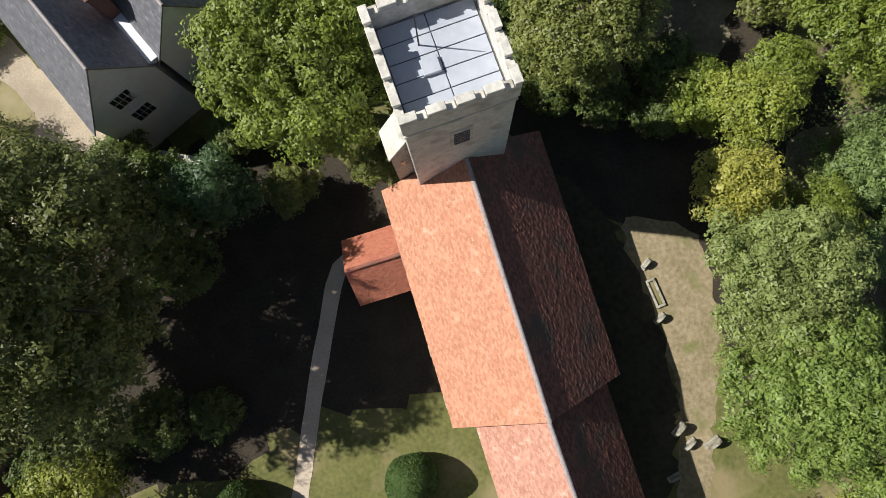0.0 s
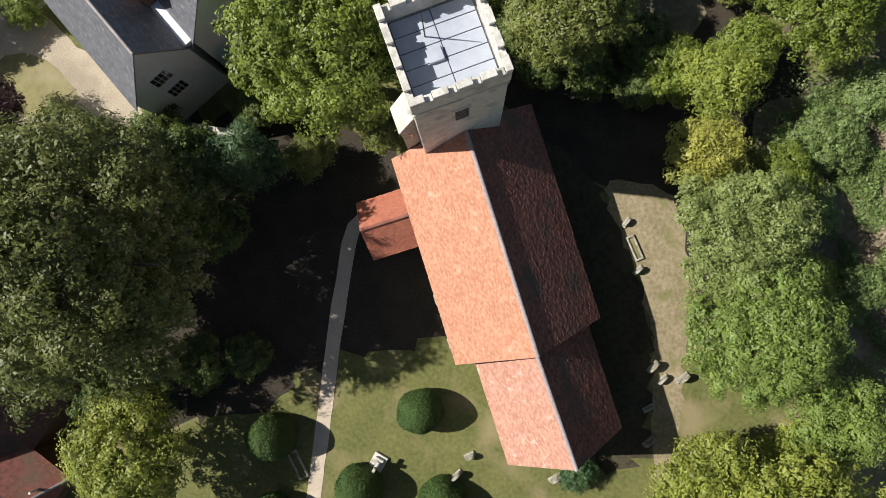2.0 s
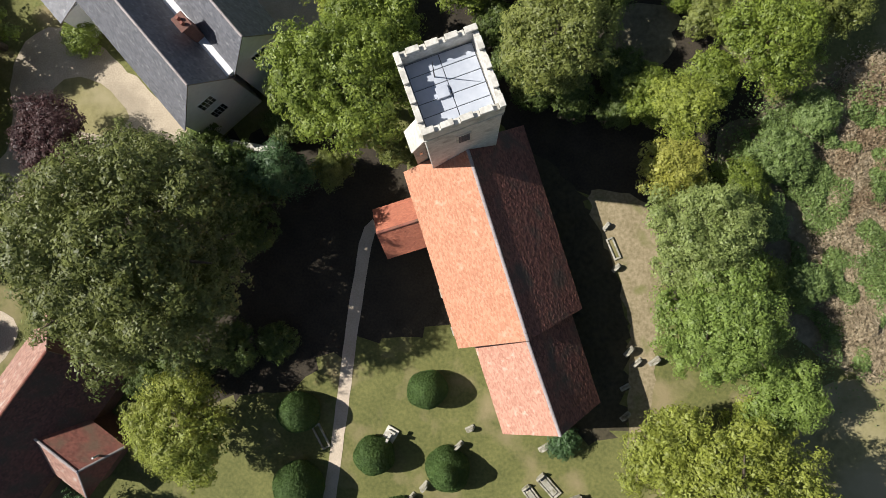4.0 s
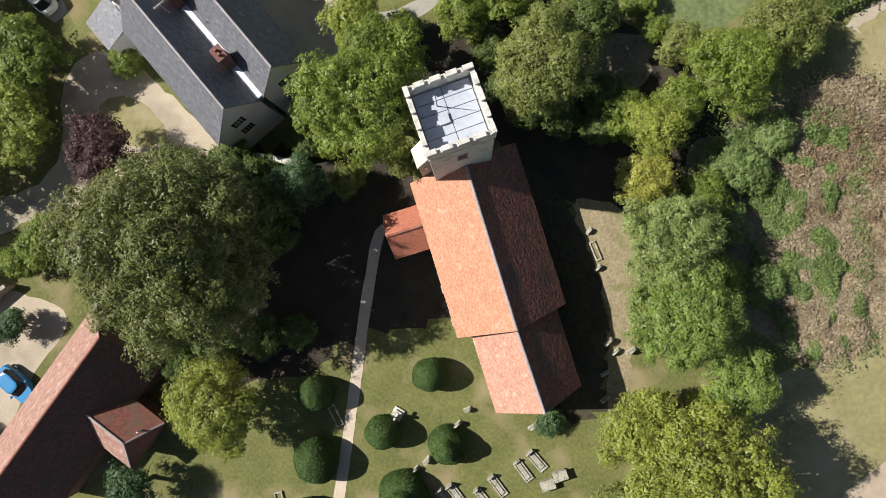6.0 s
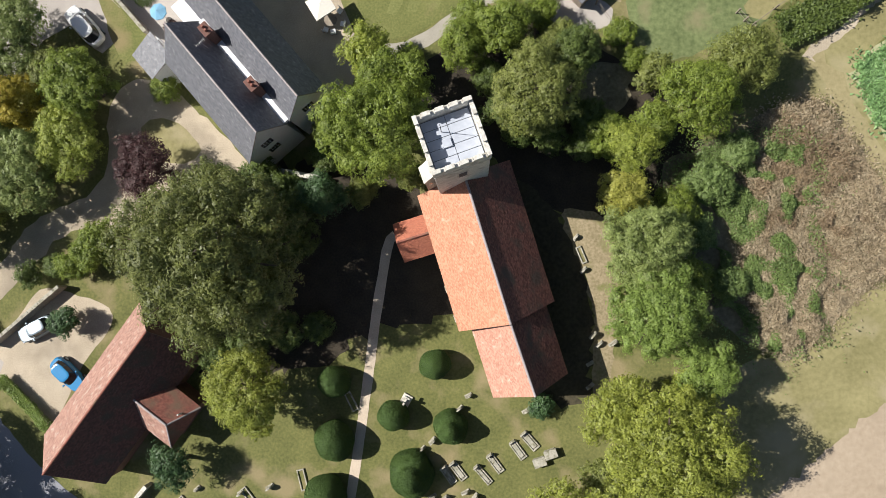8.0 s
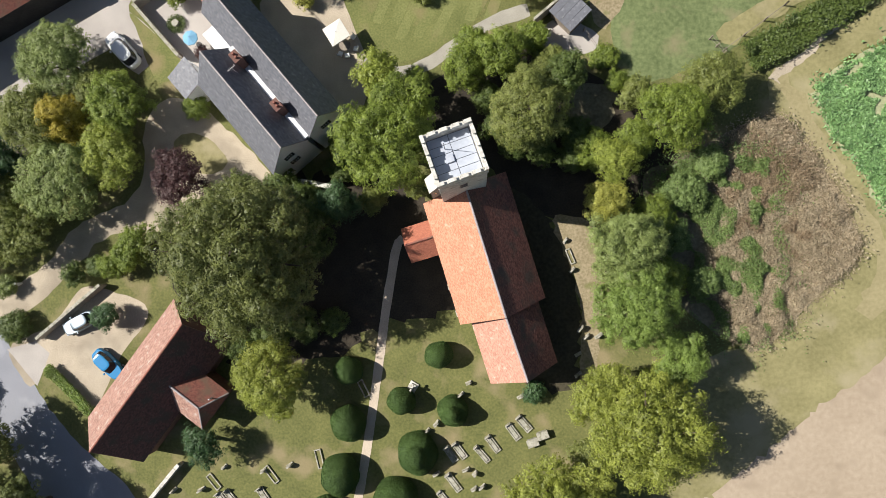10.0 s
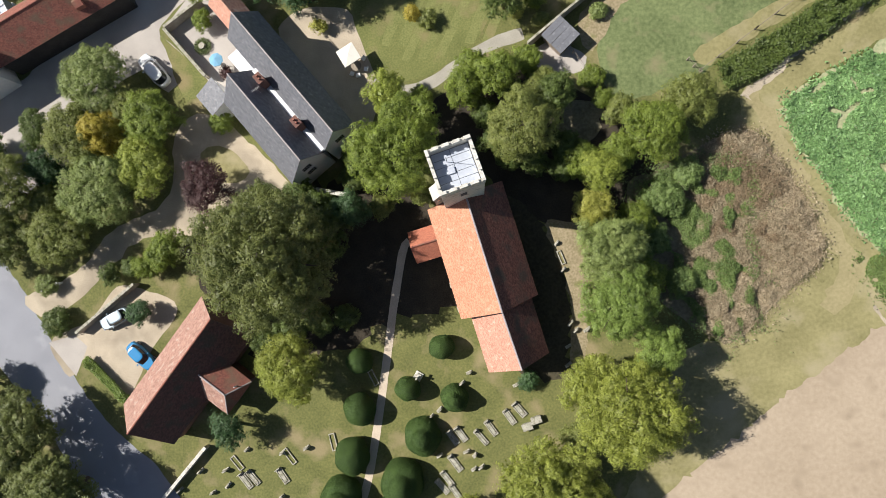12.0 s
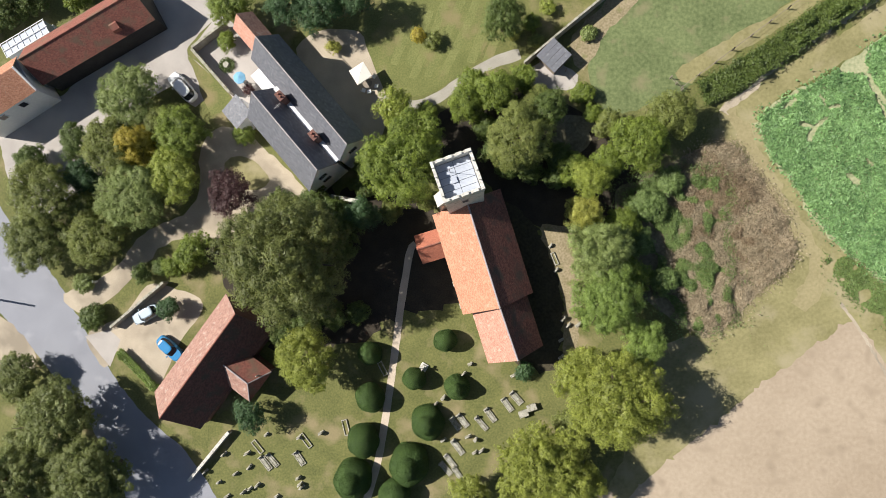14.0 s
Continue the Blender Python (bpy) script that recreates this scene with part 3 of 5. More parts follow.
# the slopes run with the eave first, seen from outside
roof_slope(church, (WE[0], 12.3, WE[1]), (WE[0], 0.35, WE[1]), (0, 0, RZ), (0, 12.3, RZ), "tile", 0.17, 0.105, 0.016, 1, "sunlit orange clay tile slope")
# East slopes take the tile colour darkened for shade.
roof_slope(church, (EE[0], 0.42, EE[1]), (EE[0], 12.9, EE[1]), (0, 12.3, RZ), (0, 0, RZ), "tile_shaded", 0.17, 0.105, 0.016, 2, "weathered clay tile slope, browned for the shaded side", 0.0065)
ridge_tiles(church, (0, 0.0, RZ + 0.04), (0, 12.3, RZ + 0.04))
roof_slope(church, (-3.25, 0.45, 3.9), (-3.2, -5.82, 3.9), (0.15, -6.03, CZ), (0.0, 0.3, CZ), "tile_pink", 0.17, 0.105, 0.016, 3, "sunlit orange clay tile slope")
roof_slope(church, (3.33, -5.65, 3.97), (3.32, 0.45, 3.97), (0.0, 0.3, CZ), (0.15, -6.03, CZ), "tile_shaded", 0.17, 0.105, 0.016, 4, "weathered clay tile slope, browned for the shaded side", 0.0065)
ridge_tiles(church, (0.15, -6.03, CZ + 0.04), (0, -0.1, CZ + 0.04))
# porch on the west side
part("porch_wall", gabled(-1.45, 1.45, 0, 3.2, 2.7, 2.7, 0, 3.9), "flint", church).matrix_basis = pose(-3.75, 9.05, 0, 0, 0, 90)
PX0, PX1, PYR = -7.2, -3.9, 9.05
roof_slope(church, (PX1, PYR + 1.75, 2.6), (PX0, PYR + 1.75, 2.6), (PX0, PYR, 4.2), (PX1, PYR, 4.2), "tile_red", 0.17, 0.11, 0.016, 5, "red clay tile slope of the porch")
roof_slope(church, (PX0, PYR - 1.75, 2.6), (PX1, PYR - 1.75, 2.6), (PX1, PYR, 4.2), (PX0, PYR, 4.2), "tile_red", 0.17, 0.11, 0.016, 6, "red clay tile slope of the porch")
ridge_tiles(church, (PX0, PYR, 4.24), (PX1, PYR, 4.24), "tile_old", 0.1)
# windows of the nave and chancel
for wx, wy, face in ((-3.8, 5.6, -1), (-3.8, 2.0, -1), (-2.85, -1.6, -1), (-2.85, -4.0, -1), (3.3, 3, 1), (3.3, 8, 1), (2.9, -2.5, 1)):
    w = part("window", boxed(wx - 0.06, wx + 0.06, wy - 0.5, wy + 0.5, 1.3, 3.3, 0.02), "coping", church)
    part("pane", boxed(wx - 0.07, wx + 0.07, wy - 0.36, wy + 0.36, 1.45, 3.15), "glass", w)
door = part("door", boxed(-6.99, -6.93, PYR - 0.55, PYR + 0.55, 0.0, 2.0, 0.02), "wood", church)

for by in (4.0, 1.3):
    bt = part("buttress", wedge(-4.5, -3.78, by - 0.28, by + 0.28, 0, 0, 1.9, 3.1), "flint", church)
    part("buttress_cap", wedge(-4.55, -3.78, by - 0.31, by + 0.31, 1.84, 3.1, 1.94, 3.2), "gravestone", bt)

# tower
TW, TH, PAR = 2.08, 13.95, 1.35
TM = pose(-0.52, 13.64, 0, -1.71, 1.82, 2.3)
tower = part("tower", boxed(-TW, TW, -TW, TW, 0, TH, 0.03), "stone", church, "pale rendered stone tower")
tower.matrix_basis = TM
part("string_course", boxed(-TW - 0.05, TW + 0.05, -TW - 0.05, TW + 0.05, TH - 0.45, TH - 0.3, 0.03), "coping", tower)
th = 0.26
for k in range(4):
    m = pose(0, 0, 0, 0, 0, 90 * k)
    ext = TW + 0.06
    low = 0.78 * PAR
    part("parapet", boxed(-ext, ext - th, -ext, -ext + th, TH, TH + low, 0.015, m), "stone", tower)
    run = 2 * ext - th
    n = 4
    pitch = run / n
    for j in range(n):
        x0 = -ext + j * pitch
        x1 = x0 + pitch * 0.62
        part("merlon", boxed(x0, x1, -ext + 0.003, -ext + th - 0.003, TH + low, TH + PAR - 0.07, 0.015, m), "stone", tower)
        part("coping_stone", boxed(x0 - 0.02, x1 + 0.02, -ext - 0.03, -ext + th + 0.03, TH + PAR - 0.07, TH + PAR + 0.01 + 0.006 * (j % 2) + 0.004 * k, 0.02, m), "coping", tower)
        part("coping_stone", boxed(x1 + 0.03, x0 + pitch - 0.03, -ext - 0.03, -ext + th + 0.03, TH + low, TH + low + 0.06, 0.015, m), "coping", tower)
# lead sheets with dark seams, each a piece
part("roof_bed", boxed(-TW + 0.26, TW - 0.26, -TW + 0.26, TW - 0.26, TH, TH + 0.05), "seam", tower)
in_ = TW - 0.28
for i in range(2):
    for j in range(5):
        y0 = -in_ + j * (2 * in_ / 5)
        x0, x1 = (-in_, 0.0) if i == 0 else (0.0, in_)
        part("lead_sheet", boxed(x0 + 0.02, x1 - 0.02, y0 + 0.02, y0 + 2 * in_ / 5 - 0.02, TH + 0.05, TH + 0.085 + 0.01 * i, 0.01), "lead", tower)
mast = bmesh.new()
tube(mast, (-0.55, 0.75, TH), (-0.55, 0.75, TH + 2.3), 0.035, 0.02)
part("mast", mast, "iron", tower, "thin flagpole")
part("roof_hatch", boxed(-0.75, -0.1, -0.45, 0.15, TH + 0.09, TH + 0.28, 0.02), "lead", tower, "lead-covered roof hatch")
louvre = part("window", boxed(-0.45, 0.45, -TW - 0.05, -TW + 0.1, 10.6, 12.3, 0.02), "coping", tower)
for k in range(6):
    part("slat", boxed(-0.32, 0.32, -TW - 0.08, -TW + 0.02, 10.75 + 0.24 * k, 10.87 + 0.24 * k), "seam", louvre)
# stair turret at the tower's corner
turret = part("stair_turret", wedge(-2.9, -2.0, -1.35, -0.15, 0, 0, 9.2, 11.0), "flint", tower)
part("turret_cap", wedge(-3.0, -2.03, -1.43, -0.08, 9.0, 10.94, 9.15, 11.09), "coping", turret)
part("slit_window", boxed(-2.55, -2.38, -1.38, -1.3, 7.6, 8.2), "glass", turret)


# ---- house ----
house = thing("house", pose(-17.85, 5.7, 1.2, 0, 0, 40.5), "white rendered double-range house with slate roofs", "house")
HE, HR = 5.0, 8.15
for x0, x1, ylen, west, wx in ((-0.55, 4.1, 11.3, 3.9, 1.75), (4.3, 8.4, 15.8, 5.0, 6.35)):
    xm = 2.13 if x0 < 0 else 6.43
    part("wall", gabled(x0 + 0.15, x1 - 0.1, 0, ylen, west, HE, xm, HR - 0.15, -1.25), "white", house)
    roof_slope(house, (x0 - 0.1, ylen + 0.15, west - 0.1), (x0 - 0.1, -0.15, west - 0.1), (xm, -0.15, HR), (xm, ylen + 0.15, HR), "slate", 0.26, 0.17, 0.003, 11, "blue-grey slate slope", 0.001)
    roof_slope(house, (x1 + 0.1, -0.15, HE - 0.1), (x1 + 0.1, ylen + 0.15, HE - 0.1), (xm, ylen + 0.15, HR), (xm, -0.15, HR), "slate", 0.26, 0.17, 0.003, 12, "blue-grey slate slope", 0.001)
    ridge_tiles(house, (xm, -0.15, HR + 0.03), (xm, ylen + 0.15, HR + 0.03), "ridge", 0.08)
    for wz in ((4.5, 2.5) if x0 < 0 else (4.6,)):
        w = part("window", boxed(wx - 0.6, wx + 0.6, -0.05, 0.1, wz - 0.6, wz + 0.6, 0.02), "white", house)
        for k in range(4):
            for q in range(2):
                part("pane", boxed(wx - 0.54 + 0.275 * k, wx - 0.3 + 0.275 * k, -0.058, 0.05, wz - 0.53 + 0.55 * q, wz - 0.03 + 0.55 * q), "glass", w)
part("valley_gutter", boxed(3.85, 4.55, 0.0, 11.3, HE - 0.1, HE + 0.32, 0.02), "white", house, "white-painted lead valley gutter")
for cy in (3.4, 9.3):
    ch = part("chimney", boxed(3.85, 4.55, cy - 0.5, cy + 0.5, HE, 7.3, 0.03), "brick", house, "brick chimney stack")
    part("cap", boxed(3.79, 4.61, cy - 0.56, cy + 0.56, 7.3, 7.42, 0.02), "brick", ch)
    for k in (-0.2, 0.2):
        part("chimney_pot", tube(bmesh.new(), (4.2, cy + k, 7.42), (4.2, cy + k, 7.75), 0.13, 0.1, 10), "tile_old", ch)
lean = part("lean_to", boxed(-2.5, 0, 11.9, 14.5, -1.25, 2.7), "white", house)
roof_slope(house, (-2.7, 14.6, 2.7), (-2.7, 11.7, 2.7), (0.05, 11.7, 3.6), (0.05, 14.6, 3.6), "slate", 0.26, 0.17, 0.006, 14)
part("flat_roof", boxed(2.7, 4.25, 11.45, 15.4, 2.7, 2.95, 0.03), "white", house, "white flat roof extension")
part("extension_wall", boxed(2.75, 4.2, 11.5, 15.3, -1.25, 2.7), "white", house)
part("rear_wing_wall", gabled(5.0, 7.6, 15.8, 21, 3.3, 3.3, 6.3, 4.9, -1.25), "brick", house)
roof_slope(house, (4.8, 21.1, 3.2), (4.8, 15.85, 3.2), (6.3, 15.85, 5.1), (6.3, 21.1, 5.1), "tile_pink", 0.2, 0.14, 0.016, 15, "red clay tile slope")
roof_slope(house, (7.8, 15.85, 3.2), (7.8, 21.1, 3.2), (6.3, 21.1, 5.1), (6.3, 15.85, 5.1), "tile_barn", 0.2, 0.14, 0.016, 16, "red clay tile slope")


# ---- barn ----
barn = thing("barn", pose(-34.76, -20.8, 0, 0, 0, -36.2), "long barn with a weathered red clay tile roof", "barn")
BL, BE, BR, BH = 14.6, 3.0, 7.1, 3.6
part("wall", gabled(-BH + 0.3, BH - 0.3, 0.1, BL - 0.1, BE, BE, 0, BR - 0.25), "brick", barn)
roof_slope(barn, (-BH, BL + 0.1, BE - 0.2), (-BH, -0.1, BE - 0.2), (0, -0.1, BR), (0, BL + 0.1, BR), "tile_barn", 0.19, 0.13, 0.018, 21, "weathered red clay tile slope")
roof_slope(barn, (BH, -0.1, BE - 0.2), (BH, BL + 0.1, BE - 0.2), (0, BL + 0.1, BR), (0, -0.1, BR), "tile_dark", 0.19, 0.13, 0.018, 22, "clay tile slope coloured darker for its shaded side")
ridge_tiles(barn, (0, -0.1, BR + 0.03), (0, BL + 0.1, BR + 0.03), "tile_old")
part("wing_wall", boxed(2.0, 6.0, 6.5, 10.4, 0, 3.1), "brick", barn)
part("wing_ceiling", boxed(2.0, 6.1, 6.4, 10.5, 3.0, 3.1), "wood", barn)
W0, W1, WR = 6.2, 10.7, 8.45
roof_slope(barn, (6.5, W0, 3.0), (6.5, W1, 3.0), (5.4, WR, 4.9), (5.4, WR, 4.9), "tile_old", 0.19, 0.13, 0.018, 23, "hipped clay tile slope")
roof_slope(barn, (1.3, W0, 3.0), (6.5, W0, 3.0), (5.4, WR, 4.9), (1.3, WR, 4.9), "tile_barn", 0.19, 0.13, 0.018, 24, "hipped clay tile slope")
roof_slope(barn, (6.5, W1, 3.0), (1.3, W1, 3.0), (1.3, WR, 4.9), (5.4, WR, 4.9), "tile_old", 0.19, 0.13, 0.018, 25, "hipped clay tile slope")
ridge_tiles(barn, (1.5, WR, 4.93), (5.4, WR, 4.93), "ridge", 0.1)
for wy in (W0, W1):
    ridge_tiles(barn, (5.4, WR, 4.93), (6.5, wy, 3.05), "ridge", 0.08)
part("vent_pipe", tube(bmesh.new(), (5.6, 9.6, 3.2), (5.6, 9.6, 4.6), 0.07, 0.07, 8), "white", barn)

# farm building beyond the yard
outbuilding = thing("farm_building", pose(-53.45, 21.1, 0, 0, 0, 28.8 - 90), "long farm building with a dark red tile roof", "barn")
# This wall is coloured near black in place of its shade.
part("wall", gabled(-2.4, 2.4, 0, 16.0, 3.7, 3.7, 0, 6.0), "shade_wall", outbuilding, "farm building wall coloured black for its shade")
roof_slope(outbuilding, (-2.7, 16.1, 3.6), (-2.7, -0.1, 3.6), (0, -0.1, 6.3), (0, 16.1, 6.3), "tile_old", 0.19, 0.13, 0.018, 31, "weathered red clay tile slope")
roof_slope(outbuilding, (2.7, -0.1, 3.6), (2.7, 16.1, 3.6), (0, 16.1, 6.3), (0, -0.1, 6.3), "tile_old", 0.19, 0.13, 0.018, 32, "shaded red clay tile slope")
ridge_tiles(outbuilding, (0, -0.1, 6.33), (0, 16.1, 6.33), "tile_old")
part("dormer", gabled(0.9, 2.1, 11.2, 12.2, 4.9, 4.9, 1.5, 5.3, 3.9), "tile_old", outbuilding, "small tiled dormer")


# ---- clipped yews ----
def yew(x, y, r, h, seed, label, tier=False):
    """A clipped dome of fine dense foliage."""
    rng = np.random.default_rng(seed)
    ob = thing("yew_topiary", pose(x, y, 0), label, "topiary", "clipped yews beside the path")

    def radius(t, w):
        base = min(1.0, 1.05 * (1 - t ** 2.6) ** 0.55) * (0.9 + 0.1 * min(1, t * 4))
        if tier:
            base = max(0.0, (0.98 * (1 - (t / 0.75) ** 3) ** 0.5 if t < 0.75 else 0), 0.62 * (1 - t ** 3.2) ** 0.5)
        return r * base * (1 + 0.05 * math.sin(2 * w + seed) + 0.03 * math.sin(5 * w + 2 * seed))

    seg, rings = 40, 22
    v, f = [], []
    for i in range(rings + 1):
        t = i / rings
        for j in range(seg):
            w = 2 * math.pi * j / seg
            q = radius(t, w) * 0.97 * (1 + 0.02 * noise.noise(Vector((3 * math.cos(w), 3 * math.sin(w), 5 * t + seed))))
            v.append((q * math.cos(w), q * math.sin(w), max(0.0, t * h)))
    for i in range(rings):
        f += [(i * seg + j, i * seg + (j + 1) % seg, (i + 1) * seg + (j + 1) % seg, (i + 1) * seg + j) for j in range(seg)]
    f.append(tuple(rings * seg + j for j in range(seg)))
    part("foliage_body", (v, f), "yew", ob, smooth=True)
    n = int(2600 * r * (r + h) / 2)
    t = rng.uniform(0.02, 1, n) ** 0.8
    w = rng.uniform(0, 2 * math.pi, n)
    rad = np.array([radius(float(a), float(b)) for a, b in zip(t, w)])
    lo = np.array([radius(min(1.0, float(a) + 0.02), float(b)) for a, b in zip(t, w)])
    fill = rng.uniform(0, 1, n) ** 0.5
    top = rng.uniform(0, 1, n) < 0.22
    rr = np.where(top & (t > 0.9), rad * fill, rad)
    p = np.stack([rr * np.cos(w), rr * np.sin(w), t * h + 0.02], 1)
    slope = (rad - lo) / (0.02 * h)
    nr = np.stack([np.cos(w), np.sin(w), slope], 1)
    nr /= np.linalg.norm(nr, axis=1)[:, None]
    leaf_part("leaves", leaf_cards(p, nr, 0.1, rng, 0.9), "yew", ob)
    bm = tube(bmesh.new(), (0, 0, -0.05), (0, 0, 0.6), 0.16, 0.14, 8)
    part("trunk", bm, "bark", ob)
    return ob


for k, (x, y, r, h, tier) in enumerate([
        (-11.75, -13.95, 1.4, 3.2, 0), (-11.7, -19.2, 1.75, 3.4, 0), (-12.5, -24.3, 1.95, 3.6, 0), (-13.8, -29.0, 2.4, 4.2, 1), (-8.7, -30.6, 1.9, 3.4, 0),
        (-2.7, -12.3, 1.35, 3.0, 0), (-6.4, -16.9, 1.35, 3.0, 0), (-1.3, -17.9, 1.55, 3.2, 1), (-4.8, -22.1, 2.1, 3.7, 1), (-7.0, -27.1, 2.5, 4.3, 1)]):
    yew(x, y, r, h, 40 + k, "dark green clipped yew with a stepped dome" if tier else "dark green clipped dome of yew on the grass", tier)

# ---- trees ----
SEED = {"tree": 99, "shrub": 299}


def grow(x, y, r, h, mat, label, leaf, base=0.3):
    """A broadleaf tree or conifer; each has its own seed."""
    SEED["tree"] += 1
    return tree(x, y, r, h, mat, label, SEED["tree"], leaf=leaf * (0.62 if r > 6 else 0.56), spray=0.52 if r > 6 else 0.44, per=30 if r > 6 else 34, base=base)


def bush(x, y, r, h, mat, label):
    SEED["shrub"] += 1
    return shrub(x, y, r, h, mat, label, SEED["shrub"])


grow(-19.6, -3.1, 8.1, 16.8, "leaf_holm", "very large broad dark olive-green tree", 0.27, base=0.1)
grow(-7.3, 7.6, 4.9, 12.0, "leaf_green", "tall green tree close to the church tower", 0.26)
grow(-6.0, 11.4, 3.6, 8.5, "leaf_green", "green tree behind the church tower", 0.26)
grow(-18.8, -5.4, 3.5, 8.0, "leaf_holm", "dark olive tree below the great tree", 0.26)
grow(-15.4, 1.6, 3.2, 6.8, "leaf_dark", "dark green tree in deep shade", 0.26)
grow(-12.0, 2.5, 2.1, 7.6, "leaf_fir", "small blue-green conifer in the shade", 0.2)
grow(-18.6, -14.3, 3.9, 7.8, "leaf_autumn", "yellow-green ornamental tree at the path", 0.24)
grow(-25.6, -21.2, 2.3, 5.0, "leaf_fir", "dark evergreen holly tree beside the barn", 0.2)
grow(14.9, -1.8, 4.1, 8.5, "leaf_grey", "grey-green tree at the churchyard edge", 0.24)
grow(15.6, -7.0, 4.5, 9.0, "leaf_fresh", "light green tree at the churchyard edge", 0.24)
grow(20.0, -11.8, 2.8, 7.0, "leaf_fresh", "light green tree at the churchyard edge", 0.24)
grow(12.8, -15.4, 3.4, 8.0, "leaf_autumn", "yellowing lime tree at the churchyard edge", 0.25)
grow(16.0, -18.2, 6.1, 12.0, "leaf_autumn", "broad yellowing lime tree at the field", 0.25)
grow(8.0, -25.6, 5.4, 9.5, "leaf_autumn", "yellow-green tree among the graves", 0.25)
grow(12.4, -27.5, 3.2, 8.5, "leaf_autumn", "yellow-green tree among the graves", 0.25)
grow(0.3, -29.6, 2.6, 6.0, "leaf_autumn", "small yellow-green tree among the graves", 0.24)
grow(13.2, 2.6, 2.3, 6.8, "leaf_yellow", "pale yellow ornamental tree at the churchyard edge", 0.22)
grow(14.2, 6.4, 2.4, 6.0, "leaf_lime", "light green small tree at the hedge", 0.22)
grow(19.7, 10.6, 3.5, 7.0, "leaf_green", "dense green tree in the hedgerow", 0.24)
grow(23.2, 13.8, 2.9, 6.5, "leaf_oak", "dense olive tree in the hedgerow", 0.24)
grow(6.0, 11.2, 4.3, 8.0, "leaf_oak", "olive-green tree behind the tower", 0.24)
grow(9.4, 14.6, 2.4, 6.0, "leaf_dark", "dark green tree behind the tower", 0.24)
grow(3.4, 16.8, 2.9, 6.0, "leaf_green", "leafy green tree beside the garden path", 0.24)
grow(-0.2, 15.6, 2.4, 5.5, "leaf_green", "leafy green tree beside the garden path", 0.24)
grow(-8.6, 15.0, 2.6, 6.0, "leaf_lime", "light green tree beside the patio", 0.24)
grow(-41.3, 17.2, 4.2, 5.8, "leaf_grey", "grey-green tree beside the gravel yard", 0.25)
grow(-34.4, 12.6, 3.4, 6.5, "leaf_green", "bright green tree beside the parked car", 0.28)
grow(-43.2, 11.0, 3.9, 6.5, "leaf_oak", "olive tree in the garden thicket", 0.25)
grow(-40.7, 5.0, 4.7, 5.8, "leaf_grey", "silvery green tree in the garden thicket", 0.25)
grow(-35.9, 7.8, 3.8, 5.2, "leaf_lime", "yellow-green tree in the garden thicket", 0.25)
grow(-51.7, 4.8, 4.6, 6.5, "leaf_oak", "dark green tree beside the yard", 0.25)
grow(-52.7, -0.7, 4.4, 6.0, "leaf_mix", "dark green tree beside the lane", 0.25)
grow(-45.2, -0.4, 3.7, 5.5, "leaf_oak", "dark green tree beside the drive", 0.25)
grow(-28.4, 5.3, 3.0, 5.6, "leaf_copper", "copper-purple ornamental tree in the drive", 0.22)
grow(-48.9, -22.3, 5.6, 8.0, "leaf_mix", "large dark tree beside the lane", 0.28)
grow(-55.0, -17.0, 3.2, 4.8, "leaf_mix", "dark tree beside the lane", 0.28)
grow(-43.5, -28.0, 5.0, 9.5, "leaf_mix", "dark tree beside the lane", 0.28)
grow(-53.0, -29.0, 5.5, 9.5, "leaf_mix", "dark tree beside the lane", 0.28)
grow(-17.6, 27.0, 3.4, 7.0, "leaf_fir", "dark conifer behind the house", 0.2)
grow(-21.2, 27.6, 2.8, 7.0, "leaf_fir", "dark conifer behind the house", 0.2)
grow(-13.4, 28.4, 2.8, 7.0, "leaf_fir", "dark conifer beside the lawn", 0.2)
grow(-28.6, 28.0, 2.8, 6.0, "leaf_green", "green tree beside the court", 0.24)
grow(4.2, 25.4, 2.8, 7.0, "leaf_dark", "dark green conical tree on the lawn edge", 0.2)

bush(-18.4, 4.2, 2.3, 4.0, "leaf_dark", "dark evergreen shrub below the house gable")
bush(-15.6, 2.8, 1.8, 3.4, "leaf_dark", "dark evergreen shrub in the shade")
bush(-22.5, 3.6, 2.4, 4.0, "leaf_dark", "dark evergreen shrub beside the drive")
bush(-4.6, 4.3, 1.5, 4.5, "leaf_oak", "olive shrub against the tower foot")
bush(12.2, 7.9, 2.2, 3.5, "leaf_green", "green shrub in the hedge")
bush(16.5, 9.0, 2.2, 3.5, "leaf_green", "green shrub in the hedge")
bush(14.8, 14.6, 1.3, 2.0, "leaf_green", "green shrub beside the garden fence")
bush(-54.8, 9.8, 2.4, 3.5, "leaf_dark", "dark shrub beside the yard")
bush(-48.0, 7.6, 2.4, 3.5, "leaf_fir", "blue-green shrub beside the yard")
bush(-33.6, -1.7, 2.5, 4.0, "leaf_green", "green shrub beside the drive")
bush(-36.0, -3.5, 1.6, 3.0, "leaf_green", "green shrub beside the drive")
bush(-36.8, -8.7, 1.6, 3.0, "leaf_fir", "dark shrub behind the parked car")
bush(-46.9, -9.9, 2.0, 2.0, "leaf_dark", "low shrub at the yard entrance")
bush(-48.2, -5.6, 1.4, 1.6, "leaf_grey", "pale green low shrub beside the gate")
bush(-40.4, -4.4, 1.3, 2.6, "leaf_dark", "round dark clipped shrub at the wall")
bush(-38.0, -3.6, 1.2, 2.0, "leaf_dark", "dark shrub at the garden wall")
bush(-16.6, 23.4, 0.95, 1.7, "leaf_yellow", "small yellow-green round shrub on the patio")
